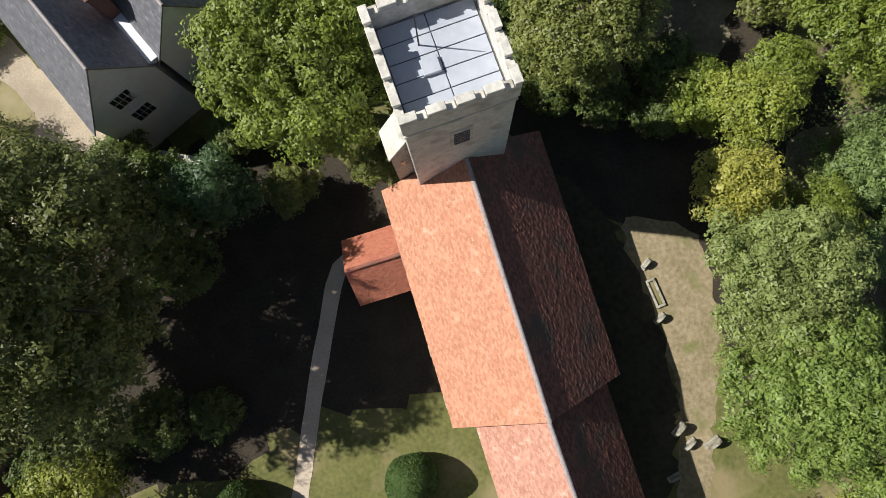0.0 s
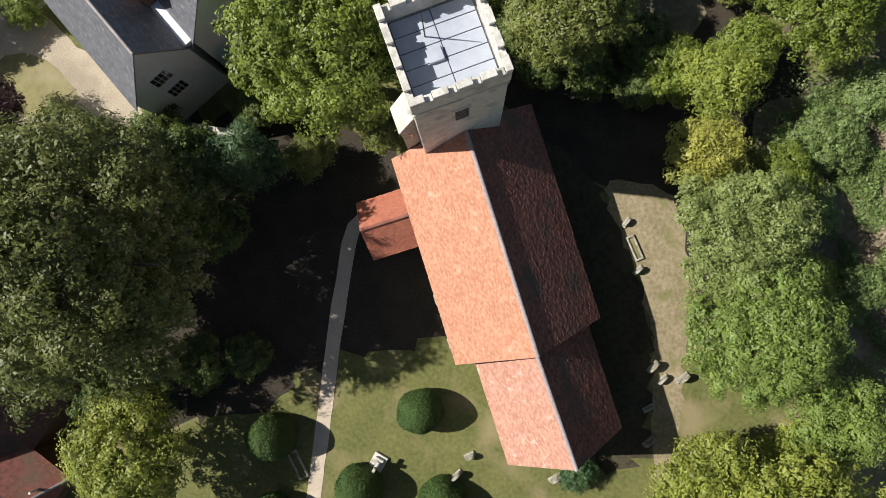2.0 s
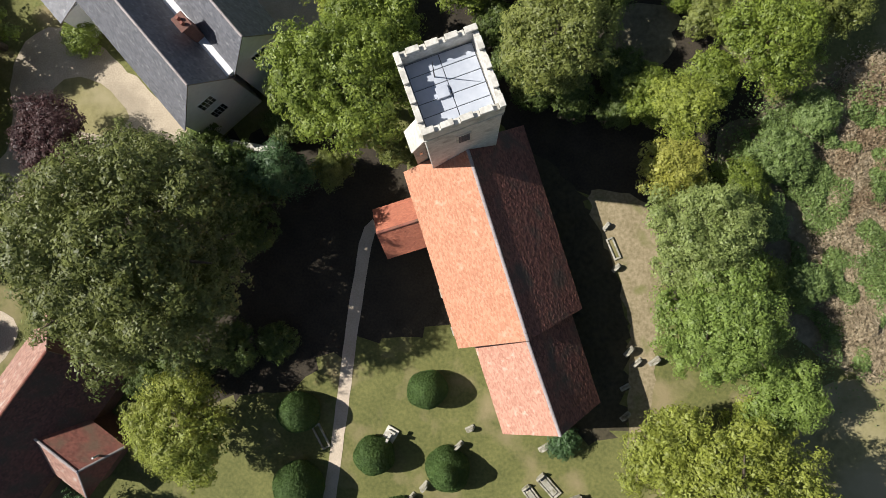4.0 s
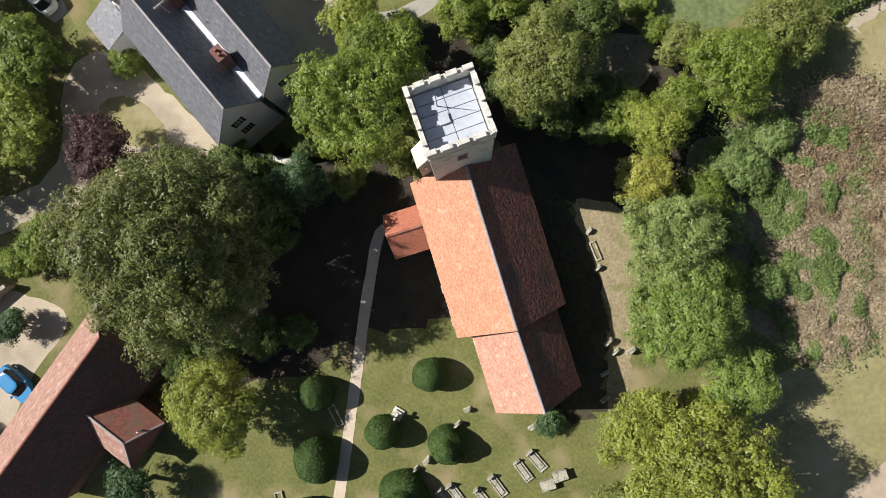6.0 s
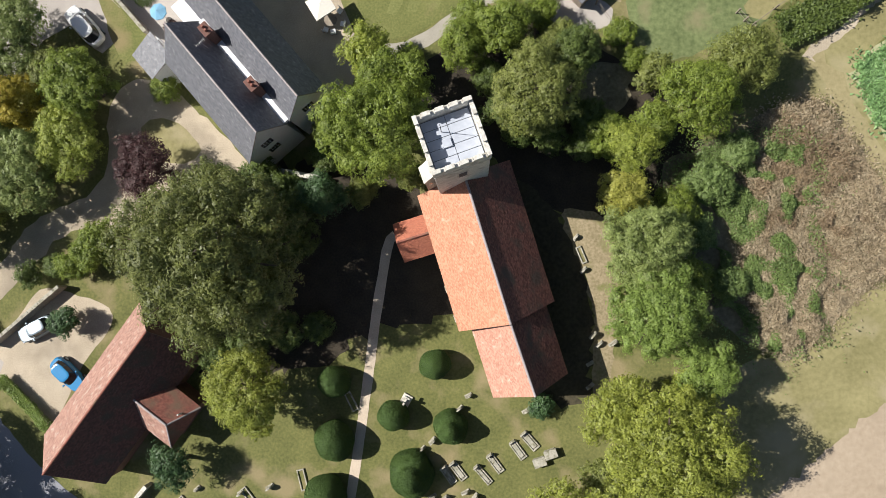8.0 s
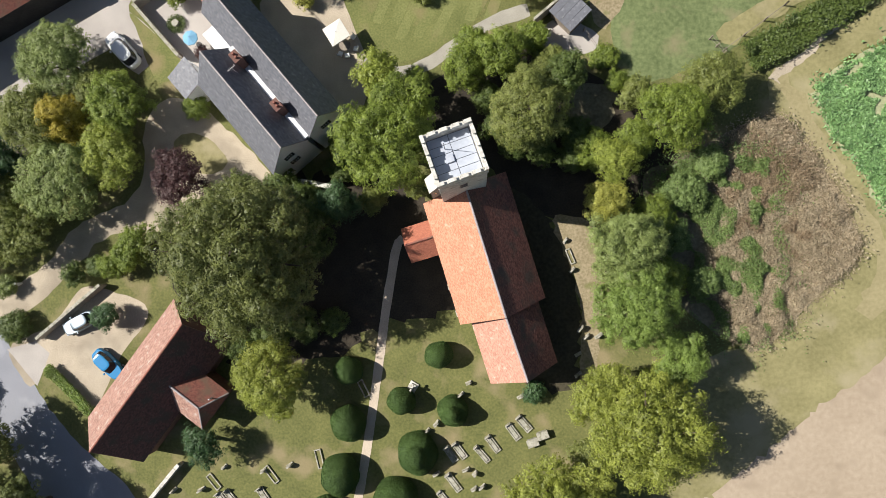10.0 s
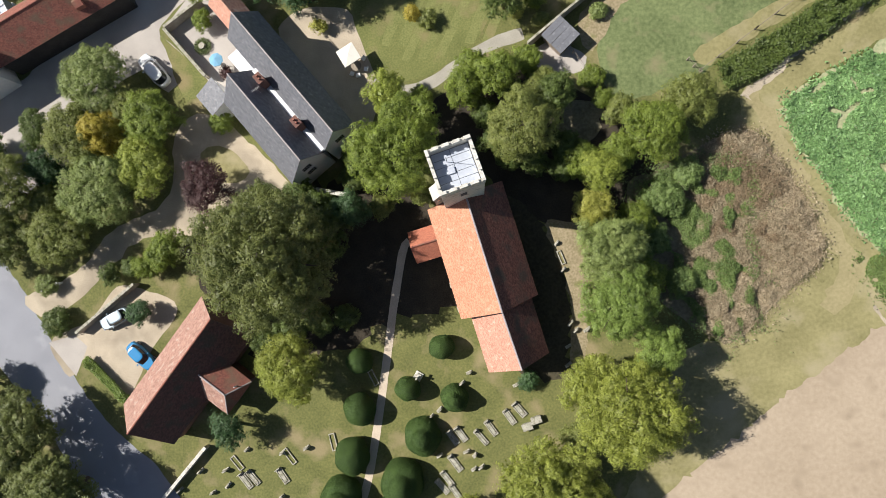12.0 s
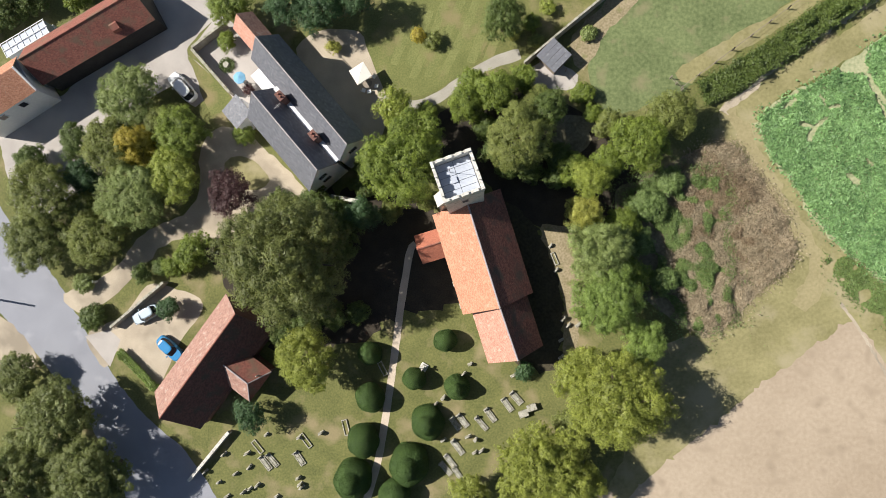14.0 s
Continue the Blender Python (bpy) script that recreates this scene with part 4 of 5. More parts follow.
bush(-6.0, 24.5, 1.0, 2.2, "leaf_gold", "small golden autumn tree on the lawn")
bush(-4.3, 24.1, 1.2, 1.6, "leaf_oak", "low green shrub on the lawn")
bush(-27.6, 12.8, 1.5, 2.4, "leaf_green", "green shrub against the house wall")
bush(-29.9, 24.4, 1.3, 2.2, "leaf_green", "green shrub in the courtyard corner")
bush(6.8, -15.9, 1.3, 1.8, "leaf_fir", "dark round bush at the chancel end")
bush(21.2, 3.8, 2.4, 2.8, "bramble_green", "grey-green scrub thicket beside the trees")
bush(19.8, -0.6, 2.0, 2.8, "bramble_green", "grey-green scrub thicket beside the trees")
bush(22.8, -5.0, 1.7, 2.2, "bramble_green", "grey-green scrub thicket beside the trees")
bush(23.6, 6.6, 1.8, 2.4, "bramble_green", "grey-green scrub thicket beside the hedge")
bush(2.2, 13.2, 1.8, 3.0, "leaf_dark", "dark shrub behind the tower")
bush(0.5, 18.8, 1.8, 3.0, "leaf_green", "green garden shrub by the path")
bush(6.6, 18.8, 1.9, 3.5, "leaf_green", "green garden shrub by the path")
bush(-5.0, 14.6, 1.8, 3.2, "leaf_green", "green garden shrub by the path")
bush(5.4, 24.6, 0.9, 1.4, "leaf_yellow", "yellow-green border plant beside the garden wall")
bush(7.6, 26.0, 1.1, 1.6, "leaf_green", "green border plant beside the garden wall")
bush(9.6, 27.6, 1.0, 1.5, "leaf_lime", "light green border plant beside the garden wall")
bush(8.2, 23.6, 0.9, 1.3, "leaf_oak", "olive border plant beside the garden wall")
bush(14.4, 24.6, 1.0, 1.2, "leaf_grey", "grey-green weeds below the garden wall")
bush(-58.5, 29.5, 3.0, 4.5, "leaf_dark", "dark shrub behind the conservatory")
bush(-55.6, 30.6, 2.6, 4.0, "leaf_dark", "dark shrub behind the conservatory")
bush(-62.0, 27.4, 3.0, 4.5, "leaf_dark", "dark shrub behind the conservatory")
bush(-49.5, 30.4, 2.0, 3.5, "leaf_green", "green shrub behind the farm building")
# Added shrub: it darkens ground where only the great tree's shade is known.
bush(-16.2, -9.4, 2.0, 3.0, "leaf_dark", "dark shrub added to fill the great tree's shade")
bush(-13.4, -9.0, 1.5, 2.0, "leaf_dark", "low dark shrub added to fill the great tree's shade")
bush(4.6, 8.4, 1.6, 2.6, "leaf_dark", "dark hedge shrub in the tower's shade")
bush(7.4, 8.0, 1.7, 2.6, "leaf_dark", "dark hedge shrub in the tower's shade")
bush(10.2, 7.2, 1.6, 2.4, "leaf_dark", "dark hedge shrub in the tower's shade")
bush(3.0, 10.2, 1.8, 3.0, "leaf_dark", "dark hedge shrub in the tower's shade")
bush(18.6, -4.4, 2.6, 4.5, "leaf_green", "green thicket between the churchyard trees")
bush(18.0, 1.2, 2.6, 4.0, "leaf_green", "green thicket between the churchyard trees")
bush(18.9, -14.6, 2.6, 5.0, "leaf_lime", "yellow-green thicket between the churchyard trees")
bush(12.4, -21.6, 2.4, 4.5, "leaf_oak", "olive-brown thicket among the trees")
bush(10.6, 9.6, 1.8, 3.0, "leaf_dark", "dark shrub in the shaded hedge")
bush(8.3, 16.0, 2.2, 4.0, "leaf_oak", "olive shrub beside the garden")
bush(13.6, 17.2, 1.5, 2.0, "leaf_green", "bright green low shrub at the fence")
bush(16.6, 13.2, 1.9, 3.5, "leaf_oak", "olive shrub at the meadow corner")
bush(-12.2, 6.2, 1.7, 4.0, "leaf_dark", "dark shrub between house and church")
bush(-9.2, 3.2, 1.6, 3.5, "leaf_oak", "olive shrub in the shade")
bush(-48.8, 12.0, 2.4, 4.0, "leaf_dark", "dark green thicket beside the yard")
bush(-47.4, 3.2, 2.6, 4.0, "leaf_oak", "olive green thicket in the garden")
bush(-40.0, 11.0, 2.8, 6.8, "leaf_gold", "golden autumn shrub in the thicket")
bush(-38.0, 14.4, 2.4, 4.5, "leaf_oak", "olive green thicket beside the yard")
bush(-11.6, 8.6, 2.0, 4.5, "leaf_dark", "dark shrub between house and church")
# Three added shrubs that cover lit gaps in the great tree's shade.
bush(-19.0, -10.6, 2.3, 3.5, "leaf_dark", "dark shrub added to fill shade below the great tree")
bush(-22.2, -11.6, 2.1, 3.2, "leaf_dark", "dark shrub added to fill shade by the barn end")
bush(-15.6, -1.2, 2.4, 3.5, "leaf_dark", "dark shrub added to fill shade under the great tree")


def carpet(name, outline, material, label, n, h, leaf, seed, gaps=0.0, category="plants", z0=0.05, ragged=0.0, bare=(), spread=1.0, floor=0.08):
    """Low growth scattered over an area, as one mass."""
    rng = np.random.default_rng(seed)
    poly = np.array(outline)
    lo, hi = poly.min(0), poly.max(0)
    q = rng.uniform(lo, hi, (n * 3, 2))
    inside = np.zeros(len(q), bool)
    for i in range(len(poly)):
        (x1, y1), (x2, y2) = poly[i - 1], poly[i]
        c = ((y1 > q[:, 1]) != (y2 > q[:, 1])) & (q[:, 0] < (x2 - x1) * (q[:, 1] - y1) / (y2 - y1 + 1e-12) + x1)
        inside ^= c
    q = q[inside][:n]
    q = q + rng.normal(0, ragged, q.shape) * (rng.uniform(0, 1, (len(q), 1)) < 0.5)
    for (x1, y1), (x2, y2), wide in bare:
        a, d = np.array((x1, y1)), np.array((x2 - x1, y2 - y1))
        t = np.clip((q - a) @ d / (d @ d), 0, 1)
        q = q[np.linalg.norm(q - a - t[:, None] * d, axis=1) > wide * rng.uniform(0.7, 1.3, len(q))]
    wave = np.zeros(len(q))
    for k in range(14):
        w, f, ph = rng.uniform(0, 6.3), rng.uniform(0.35, 3.2), rng.uniform(0, 6.3)
        bend = np.sin(q[:, 1] * rng.uniform(0.3, 1.1) + q[:, 0] * rng.uniform(-0.8, 0.8) + ph)
        wave += np.sin(f * (q[:, 0] * math.cos(w) + q[:, 1] * math.sin(w)) + 1.5 * bend + ph)
    wave = 0.5 + 0.14 * wave
    if gaps:
        q, wave = q[wave > gaps], wave[wave > gaps]
    z = z0 + h * np.clip(wave, floor, 1) * rng.uniform(0.4, 1, len(q))
    p = np.stack([q[:, 0], q[:, 1], z], 1)
    nr = np.tile((0.0, 0.0, 1.0), (len(q), 1))
    me = leaf_cards(p, nr, leaf, rng, spread)
    me.materials.append(M[material])
    return tagged(new(name, me), label, category, kind="stuff")


carpet("crop", [(33.9, 14.2), (41.1, 18.4), (48.6, 23.5), (62, 33), (62, -15), (56, -11.4), (48.1, -5.2), (43.9, -1.6), (41.5, 1), (39.4, 4), (37.5, 7.5), (35.6, 9.2), (34.5, 12.7)], "crop", "bright green leafy field crop with bare gaps", 110000, 0.6, 0.26, 7, 0.0, "crop", ragged=0.5, spread=0.7,
       bare=[((43.2, 21.0), (45.6, 21.4), 1.09), ((44, 20), (45.8, 19.8), 0.80), ((45.2, 20.8), (49, 14.4), 0.29), ((46.4, 18.3), (49, 12.6), 0.26), ((38.8, 13.3), (40.4, 12.8), 0.32), ((40.4, 12.8), (41.6, 13.9), 0.29), ((40.2, 12.6), (39.8, 11.6), 0.43), ((36.9, 15.2), (38.2, 16.2), 0.29), ((41.1, 16.6), (41.6, 15.6), 0.26), ((42.2, 15.2), (42.9, 15.3), 0.29), ((44.1, 7.3), (45, 6.3), 0.36), ((46, 9), (46.6, 8.4), 0.26)])
carpet("brambles", [(26.9, 10.4), (30.8, 11.1), (33.9, 7.4), (36.4, 3.4), (38, -1.3), (37.6, -2.6), (33.7, -6.6), (29.2, -11.2), (26.8, -11), (24.1, -4), (24.8, 2.7), (25.5, 8)], "bramble", "dry tan brambles and dead stalks", 80000, 0.85, 0.17, 8, 0.0, "brambles", ragged=0.6, spread=0.9)
carpet("rusty_brambles", [(25.5, 8.5), (29, 9.8), (33, 6), (35, 0), (31, -4), (27, -2), (25.5, 3)], "bramble_rust", "rust-brown dead bramble growth", 22000, 0.9, 0.16, 17, 0.36, "brambles", ragged=1.2, spread=0.9)
carpet("bramble_greens", [(18.2, 4), (20.9, 7), (25.4, 7.4), (30, 7), (29.5, 0), (30, -5), (31, -9), (26.6, -11), (22, -6), (20, -3)], "bramble_green", "green weeds among the brambles", 70000, 1.0, 0.15, 9, 0.3, "weeds", ragged=1.4)
carpet("hedge", ribbon([(27.4, 16.9), (30.9, 18.6), (35.1, 21.2), (39.3, 24.2), (44, 27.5), (52.1, 33)], 2.9), "leaf_dark", "dark green field hedge", 60000, 2.0, 0.2, 10, 0.0, "hedge", ragged=0.3, floor=0.55)
carpet("roadside_hedge", ribbon([(-43.6, -14.1), (-41.2, -16.3), (-38.6, -18.7)], 1.0), "leaf_fresh", "clipped green hedge beside the yard", 12000, 1.3, 0.11, 11, 0.0, "hedge", floor=0.75)

carpet("ditch_weeds", [(41.2, -2.6), (43.9, -2.2), (48.1, -5.8), (58, -13.6), (58, -19), (48, -10), (43.8, -6.6)], "bramble_green", "dark weeds in the strip below the crop", 22000, 0.35, 0.16, 16, 0.25, "weeds", ragged=0.6, spread=0.6)


# ---- walls, fences and small buildings ----
def stone_wall(p, q, h, thick, label, mat="flint", cap="coping", name="garden_wall"):
    d = math.hypot(q[0] - p[0], q[1] - p[1])
    ob = thing(name, pose(p[0], p[1], 0, 0, 0, math.degrees(math.atan2(q[1] - p[1], q[0] - p[0]))), label, "wall")
    part("wall_body", boxed(0, d, -thick / 2, thick / 2, -0.05, h, 0.02), mat, ob)
    n = max(1, int(d / 0.6))
    for i in range(n):
        part("coping_stone", boxed(i * d / n + 0.01, (i + 1) * d / n - 0.01, -thick / 2 - 0.04, thick / 2 + 0.04, h + 0.001 * (i % 3), h + 0.09 + 0.012 * (i % 2), 0.015), cap, ob)
    return ob


stone_wall((-34.43, 23.54), (-29.5, 17.99), 1.5, 0.26, "long stone courtyard wall with a worn coping", cap="gravestone")
stone_wall((-34.43, 23.7), (-30.3, 26.7), 1.5, 0.26, "short stone courtyard wall with a worn coping", cap="gravestone")
stone_wall((-17.6, 5.2), (-13.3, 4.4), 1.5, 0.4, "stone garden wall below the house gable")
stone_wall((-44.5, -11.15), (-37.7, -5.5), 1.2, 0.24, "stone wall with worn coping beside the parking yard", cap="gravestone")
stone_wall((6.7, 20.8), (11.5, 24.8), 1.8, 0.18, "garden wall with a pale worn coping", cap="gravestone")
stone_wall((11.5, 24.8), (15.2, 27.8), 1.8, 0.18, "garden wall with a pale worn coping", cap="gravestone")
stone_wall((15.2, 27.8), (19.0, 31.0), 1.8, 0.18, "garden wall with a pale worn coping", cap="gravestone")
stone_wall((-48.8, -6.4), (-46.9, -5.4), 1.0, 0.15, "low white entrance wall beside the drive", "white", "white")
stone_wall((-34.2, -29.8), (-29.2, -23.75), 1.0, 0.3, "low stone churchyard wall beside the barn")


def fence(points, label, gap=1.8, h=1.1, rails=(0.45, 0.95), mat="wood"):
    ob = thing("fence", pose(points[0][0], points[0][1], 0), label, "fence")
    o = Vector(points[0])
    for a, b in zip(points[:-1], points[1:]):
        a, b = Vector(a) - o, Vector(b) - o
        n = max(1, int((b - a).length / gap))
        for i in range(n + 1):
            c = a.lerp(b, i / n)
            part("post", boxed(c.x - 0.06, c.x + 0.06, c.y - 0.06, c.y + 0.06, -0.05, h, 0.01), mat, ob)
        for z in rails:
            part("rail", tube(bmesh.new(), (a.x, a.y, z), (b.x, b.y, z), 0.018, 0.018, 5), mat, ob)
    return ob


fence([(11.7, 20.1), (15.65, 14.3)], "weathered timber garden fence beside the meadow")
fence([(25.3, 17.8), (31.2, 22.2), (37.6, 27.0), (44, 31.5)], "timber post and rail fence along the meadow", 2.2)
fence([(24.0, 19.0), (25.3, 17.5)], "short timber field gate fence", 0.7)

shed = thing("shed", pose(10.25, 21.55, 0, 0, 0, -45), "small wooden shed with a grey panelled roof", "shed")
part("wall", boxed(-1.3, 1.3, -1.25, 1.25, 0, 2.0, 0.02), "wood", shed)
for k in range(4):
    part("roof_panel", boxed(-1.5 + 0.75 * k + 0.01, -1.5 + 0.75 * (k + 1) - 0.01, -1.45, 1.45, 2.02, 2.07 + 0.015 * (k % 2), 0.01, pose(0, 0, 0, 3, 0, 0)), "slate", shed)

glasshouse = thing("conservatory", pose(-57.97, 22.6, 0, 0, 0, 29), "white-framed glass conservatory against the farm building", "conservatory")
part("base_wall", boxed(0, 6.5, 0, 1.9, 0, 0.8, 0.02), "white", glasshouse)
part("glazing", boxed(0.1, 6.4, 0.1, 1.8, 0.8, 2.45, 0.02), "lead", glasshouse, "pale glazed roof and sides")
for k in range(8):
    part("bar", boxed(0.9 * k, 0.9 * k + 0.07, -0.05, 1.95, 2.45, 2.53), "white", glasshouse)
for y in (-0.05, 0.9, 1.88):
    part("rail", boxed(0, 6.5, y, y + 0.08, 2.53, 2.6), "white", glasshouse)

cottage = thing("cottage", pose(-52.2, 17.6, 0, 0, 0, 31.5), "white cottage with an orange tile roof", "house")
part("wall", gabled(-9, 0, 0.2, 4.6, 5.2, 5.2, -4.5, 5.3), "white", cottage)
roof_slope(cottage, (-9, -0.1, 5.1), (0.2, -0.1, 5.1), (0.2, 2.5, 7.4), (-9, 2.5, 7.4), "tile", 0.19, 0.13, 0.018, 51, "orange clay tile slope")
roof_slope(cottage, (0.2, 4.9, 5.1), (-9, 4.9, 5.1), (-9, 2.5, 7.4), (0.2, 2.5, 7.4), "tile", 0.19, 0.13, 0.018, 52, "orange clay tile slope")
part("gable_coping", boxed(0.15, 0.4, -0.1, 2.5, 5.15, 5.35, 0.02, Matrix.Translation((0, -0.1, 5.25)) @ pose(0, 0, 0, 41.5, 0, 0) @ Matrix.Translation((0, 0.1, -5.25)) @ Matrix.Scale(1.33, 4, (0, 1, 0))), "white", cottage)
for k in range(2):
    w = part("window", boxed(-3.2 - 3 * k, -2.2 - 3 * k, 0.12, 0.25, 3.2, 4.4, 0.01), "white", cottage)
    part("pane", boxed(-3.1 - 3 * k, -2.3 - 3 * k, 0.11, 0.2, 3.3, 4.3), "glass", w)

aerial = thing("tv_aerial", pose(-20.6, 14.1, 8.5) @ Matrix.Scale(0.6, 4), "thin metal television aerial on the chimney", "aerial")
bm = tube(bmesh.new(), (0, 0, -0.6), (0, 0, 2.0), 0.025, 0.02, 6)
part("pole", bm, "white", aerial)
part("boom", tube(bmesh.new(), (-0.6, -0.5, 1.9), (0.5, 0.4, 1.9), 0.018, 0.018, 5), "white", aerial)
for k in range(6):
    c = Vector((-0.55, -0.45, 1.9)).lerp(Vector((0.45, 0.36, 1.9)), k / 5)
    part("element", tube(bmesh.new(), c + Vector((0.17, -0.21, 0)), c - Vector((0.17, -0.21, 0)), 0.012, 0.012, 4), "white", aerial)


pole = thing("utility_pole", pose(-64.3, -7.2, 0), "tall weathered timber utility pole beside the lane", "pole")
part("post", tube(bmesh.new(), (0, 0, -0.1), (0, 0, 8.9), 0.16, 0.11, 10), "wood", pole)
part("cap", tube(bmesh.new(), (0, 0, 8.9), (0, 0, 8.98), 0.13, 0.05, 10), "iron", pole)


# ---- cars ----
def hull(levels, n=28, power=4.0):
    """A rounded shell from levels of (z, x centre, half length, half width)."""
    v, f = [], []
    for z, xc, a, b in levels:
        for j in range(n):
            w = 2 * math.pi * j / n
            c, s = math.cos(w), math.sin(w)
            k = (abs(c) ** power + abs(s) ** power) ** (-1 / power)
            v.append((xc + a * c * k, b * s * k, z))
    for i in range(len(levels) - 1):
        f += [(i * n + j, i * n + (j + 1) % n, (i + 1) * n + (j + 1) % n, (i + 1) * n + j) for j in range(n)]
    f += [tuple(range(n))[::-1], tuple((len(levels) - 1) * n + j for j in range(n))]
    return v, f


def car(x, y, turn, length, width, height, paint_name, label, cabin=(-0.3, 0.27)):
    ob = thing("car", pose(x, y, 0, 0, 0, turn), label, "car", "parked cars")
    a, b = length / 2, width / 2
    part("body", hull([(0.22, 0, a * 0.94, b * 0.92), (0.35, 0, a * 0.99, b * 0.99), (0.62, 0, a, b), (0.82, 0, a * 0.97, b * 0.96), (0.93, -0.02, a * 0.9, b * 0.9)]), paint_name, ob, smooth=False)
    c, k = cabin[0], cabin[1] * length
    part("window_band", hull([(0.9, c, k * 1.22, b * 0.86), (1.1, c - 0.03, k * 1.1, b * 0.8), (height - 0.06, c - 0.08, k * 0.82, b * 0.69)]), "glass", ob, "dark tinted windows")
    part("roof", hull([(height - 0.07, c - 0.08, k * 0.85, b * 0.71), (height - 0.02, c - 0.08, k * 0.83, b * 0.69), (height + 0.01, c - 0.08, k * 0.7, b * 0.55)]), paint_name, ob)
    for sx in (-1, 1):
        for sy in (-1, 1):
            px, py = sx * a * 0.62, sy * (b - 0.1)
            wheel = part("wheel", tube(bmesh.new(), (px, py - 0.1, 0.31), (px, py + 0.1, 0.31), 0.31, 0.31, 18), "rubber", ob)
            part("rim", tube(bmesh.new(), (px, py + sy * 0.085, 0.31), (px, py + sy * 0.112, 0.31), 0.2, 0.18, 14), "car_silver", wheel)
    for sy in (-1, 1):
        lamp_v, lamp_f = hull([(0.66, a * 0.9, 0.15, 0.16), (0.8, a * 0.88, 0.12, 0.14)], 12)
        part("headlight", ([(p[0], p[1] + sy * b * 0.62, p[2]) for p in lamp_v], lamp_f), "lead", ob)
        part("mirror", boxed(a * 0.22, a * 0.3, sy * b - 0.02 if sy > 0 else -b - 0.16, sy * b + 0.16 if sy > 0 else -b + 0.02, 0.9, 1.05, 0.02), paint_name, ob)
        for cx in (-0.12, 0.3):
            part("window_pillar", tube(bmesh.new(), (c + k * (cx * 2.2), sy * b * 0.85, 0.93), (c - 0.08 + k * (cx * 1.6), sy * b * 0.7, height - 0.05), 0.035, 0.03, 5), paint_name, ob)
    return ob


car(-35.9, 18.95, 133, 4.5, 1.85, 1.62, "car_white", "white estate car parked on the yard", (-0.35, 0.3))
car(-40.1, -9.5, 208, 3.65, 1.6, 1.5, "car_silver", "silver hatchback parked beside the wall")
car(-37.0, -13.7, -41.5, 3.9, 1.65, 1.48, "car_blue", "bright blue hatchback parked by the barn")


# ---- garden furniture ----
def parasol(x, y, turn, half, h, mat, label, sides=4):
    ob = thing("parasol", pose(x, y, 0, 0, 0, turn), label, "parasol")
    bm = bmesh.new()
    rim = [bm.verts.new((half * math.cos(2 * math.pi * (k + 0.5) / sides), half * math.sin(2 * math.pi * (k + 0.5) / sides), h)) for k in range(sides)]
    low = [bm.verts.new((v.co.x * 1.01, v.co.y * 1.01, h - 0.12)) for v in rim]
    top = bm.verts.new((0, 0, h + 0.3))
    for k in range(sides):
        bm.faces.new((rim[k], rim[(k + 1) % sides], top))
        bm.faces.new((low[k], low[(k + 1) % sides], rim[(k + 1) % sides], rim[k]))
    part("canopy", bm, mat, ob)
    part("pole", tube(bmesh.new(), (0, 0, 0.05), (0, 0, h + 0.35), 0.03, 0.025, 8), "wood", ob)
    part("base", tube(bmesh.new(), (0, 0, 0), (0, 0, 0.1), 0.3, 0.28, 14), "iron", ob)
    return ob


parasol(-12.93, 19.75, 32, 1.45, 2.25, "cream_cloth", "square cream parasol over a garden table")
parasol(-28.0, 19.6, 10, 0.78, 2.1, "blue_cloth", "faded blue parasol in the courtyard", 8)
table = thing("garden_table", pose(-12.4, 19.0, 0, 0, 0, 32), "round wooden garden table on the patio", "table")
part("tabletop", tube(bmesh.new(), (0, 0, 0.7), (0, 0, 0.75), 0.6, 0.6, 20), "wood", table)
part("leg", tube(bmesh.new(), (0, 0, 0), (0, 0, 0.7), 0.06, 0.05, 8), "iron", table)


def chair(x, y, turn):
    ob = thing("garden_chair", pose(x, y, 0, 0, 0, turn), "pale metal garden chair on the patio", "chair", "chairs round the table")
    part("seat", boxed(-0.24, 0.24, -0.24, 0.24, 0.42, 0.46, 0.01), "white", ob)
    part("backrest", boxed(-0.24, 0.24, 0.22, 0.26, 0.46, 0.9, 0.01), "white", ob)
    for sx in (-0.21, 0.21):
        for sy in (-0.21, 0.21):
            part("leg", tube(bmesh.new(), (sx, sy, 0), (sx, sy, 0.42), 0.02, 0.02, 6), "iron", ob)
    return ob


first_chair = chair(-11.6, 19.9, -40)
for cx, cy, cr in ((-12.9, 18.2, 160), (-11.3, 18.7, -100), (-12.2, 18.0, 190)):
    copy_thing(first_chair, pose(cx, cy, 0, 0, 0, cr))

planter = thing("planter", pose(-30.4, 21.8, 0), "round stone planter ringed by low plants", "planter")
part("bowl", hull([(0, 0, 0.25, 0.25), (0.3, 0, 0.32, 0.32), (0.55, 0, 0.36, 0.36)], 20, 2.0), "gravestone", planter)
rng = np.random.default_rng(5)
w = rng.uniform(0, 2 * math.pi, 900)
q = rng.uniform(0.4, 1.0, 900)
leaf_part("foliage", leaf_cards(np.stack([q * np.cos(w), q * np.sin(w), rng.uniform(0.05, 0.4, 900)], 1), np.tile((0.0, 0.0, 1.0), (900, 1)), 0.13, rng), "leaf_dark", planter)
shrub(-27.3, 18.5, 0.8, 1.3, "leaf_copper", "small copper-leaved shrub in the courtyard", 900)


# ---- graves ----
STONE_TURN = -51.0


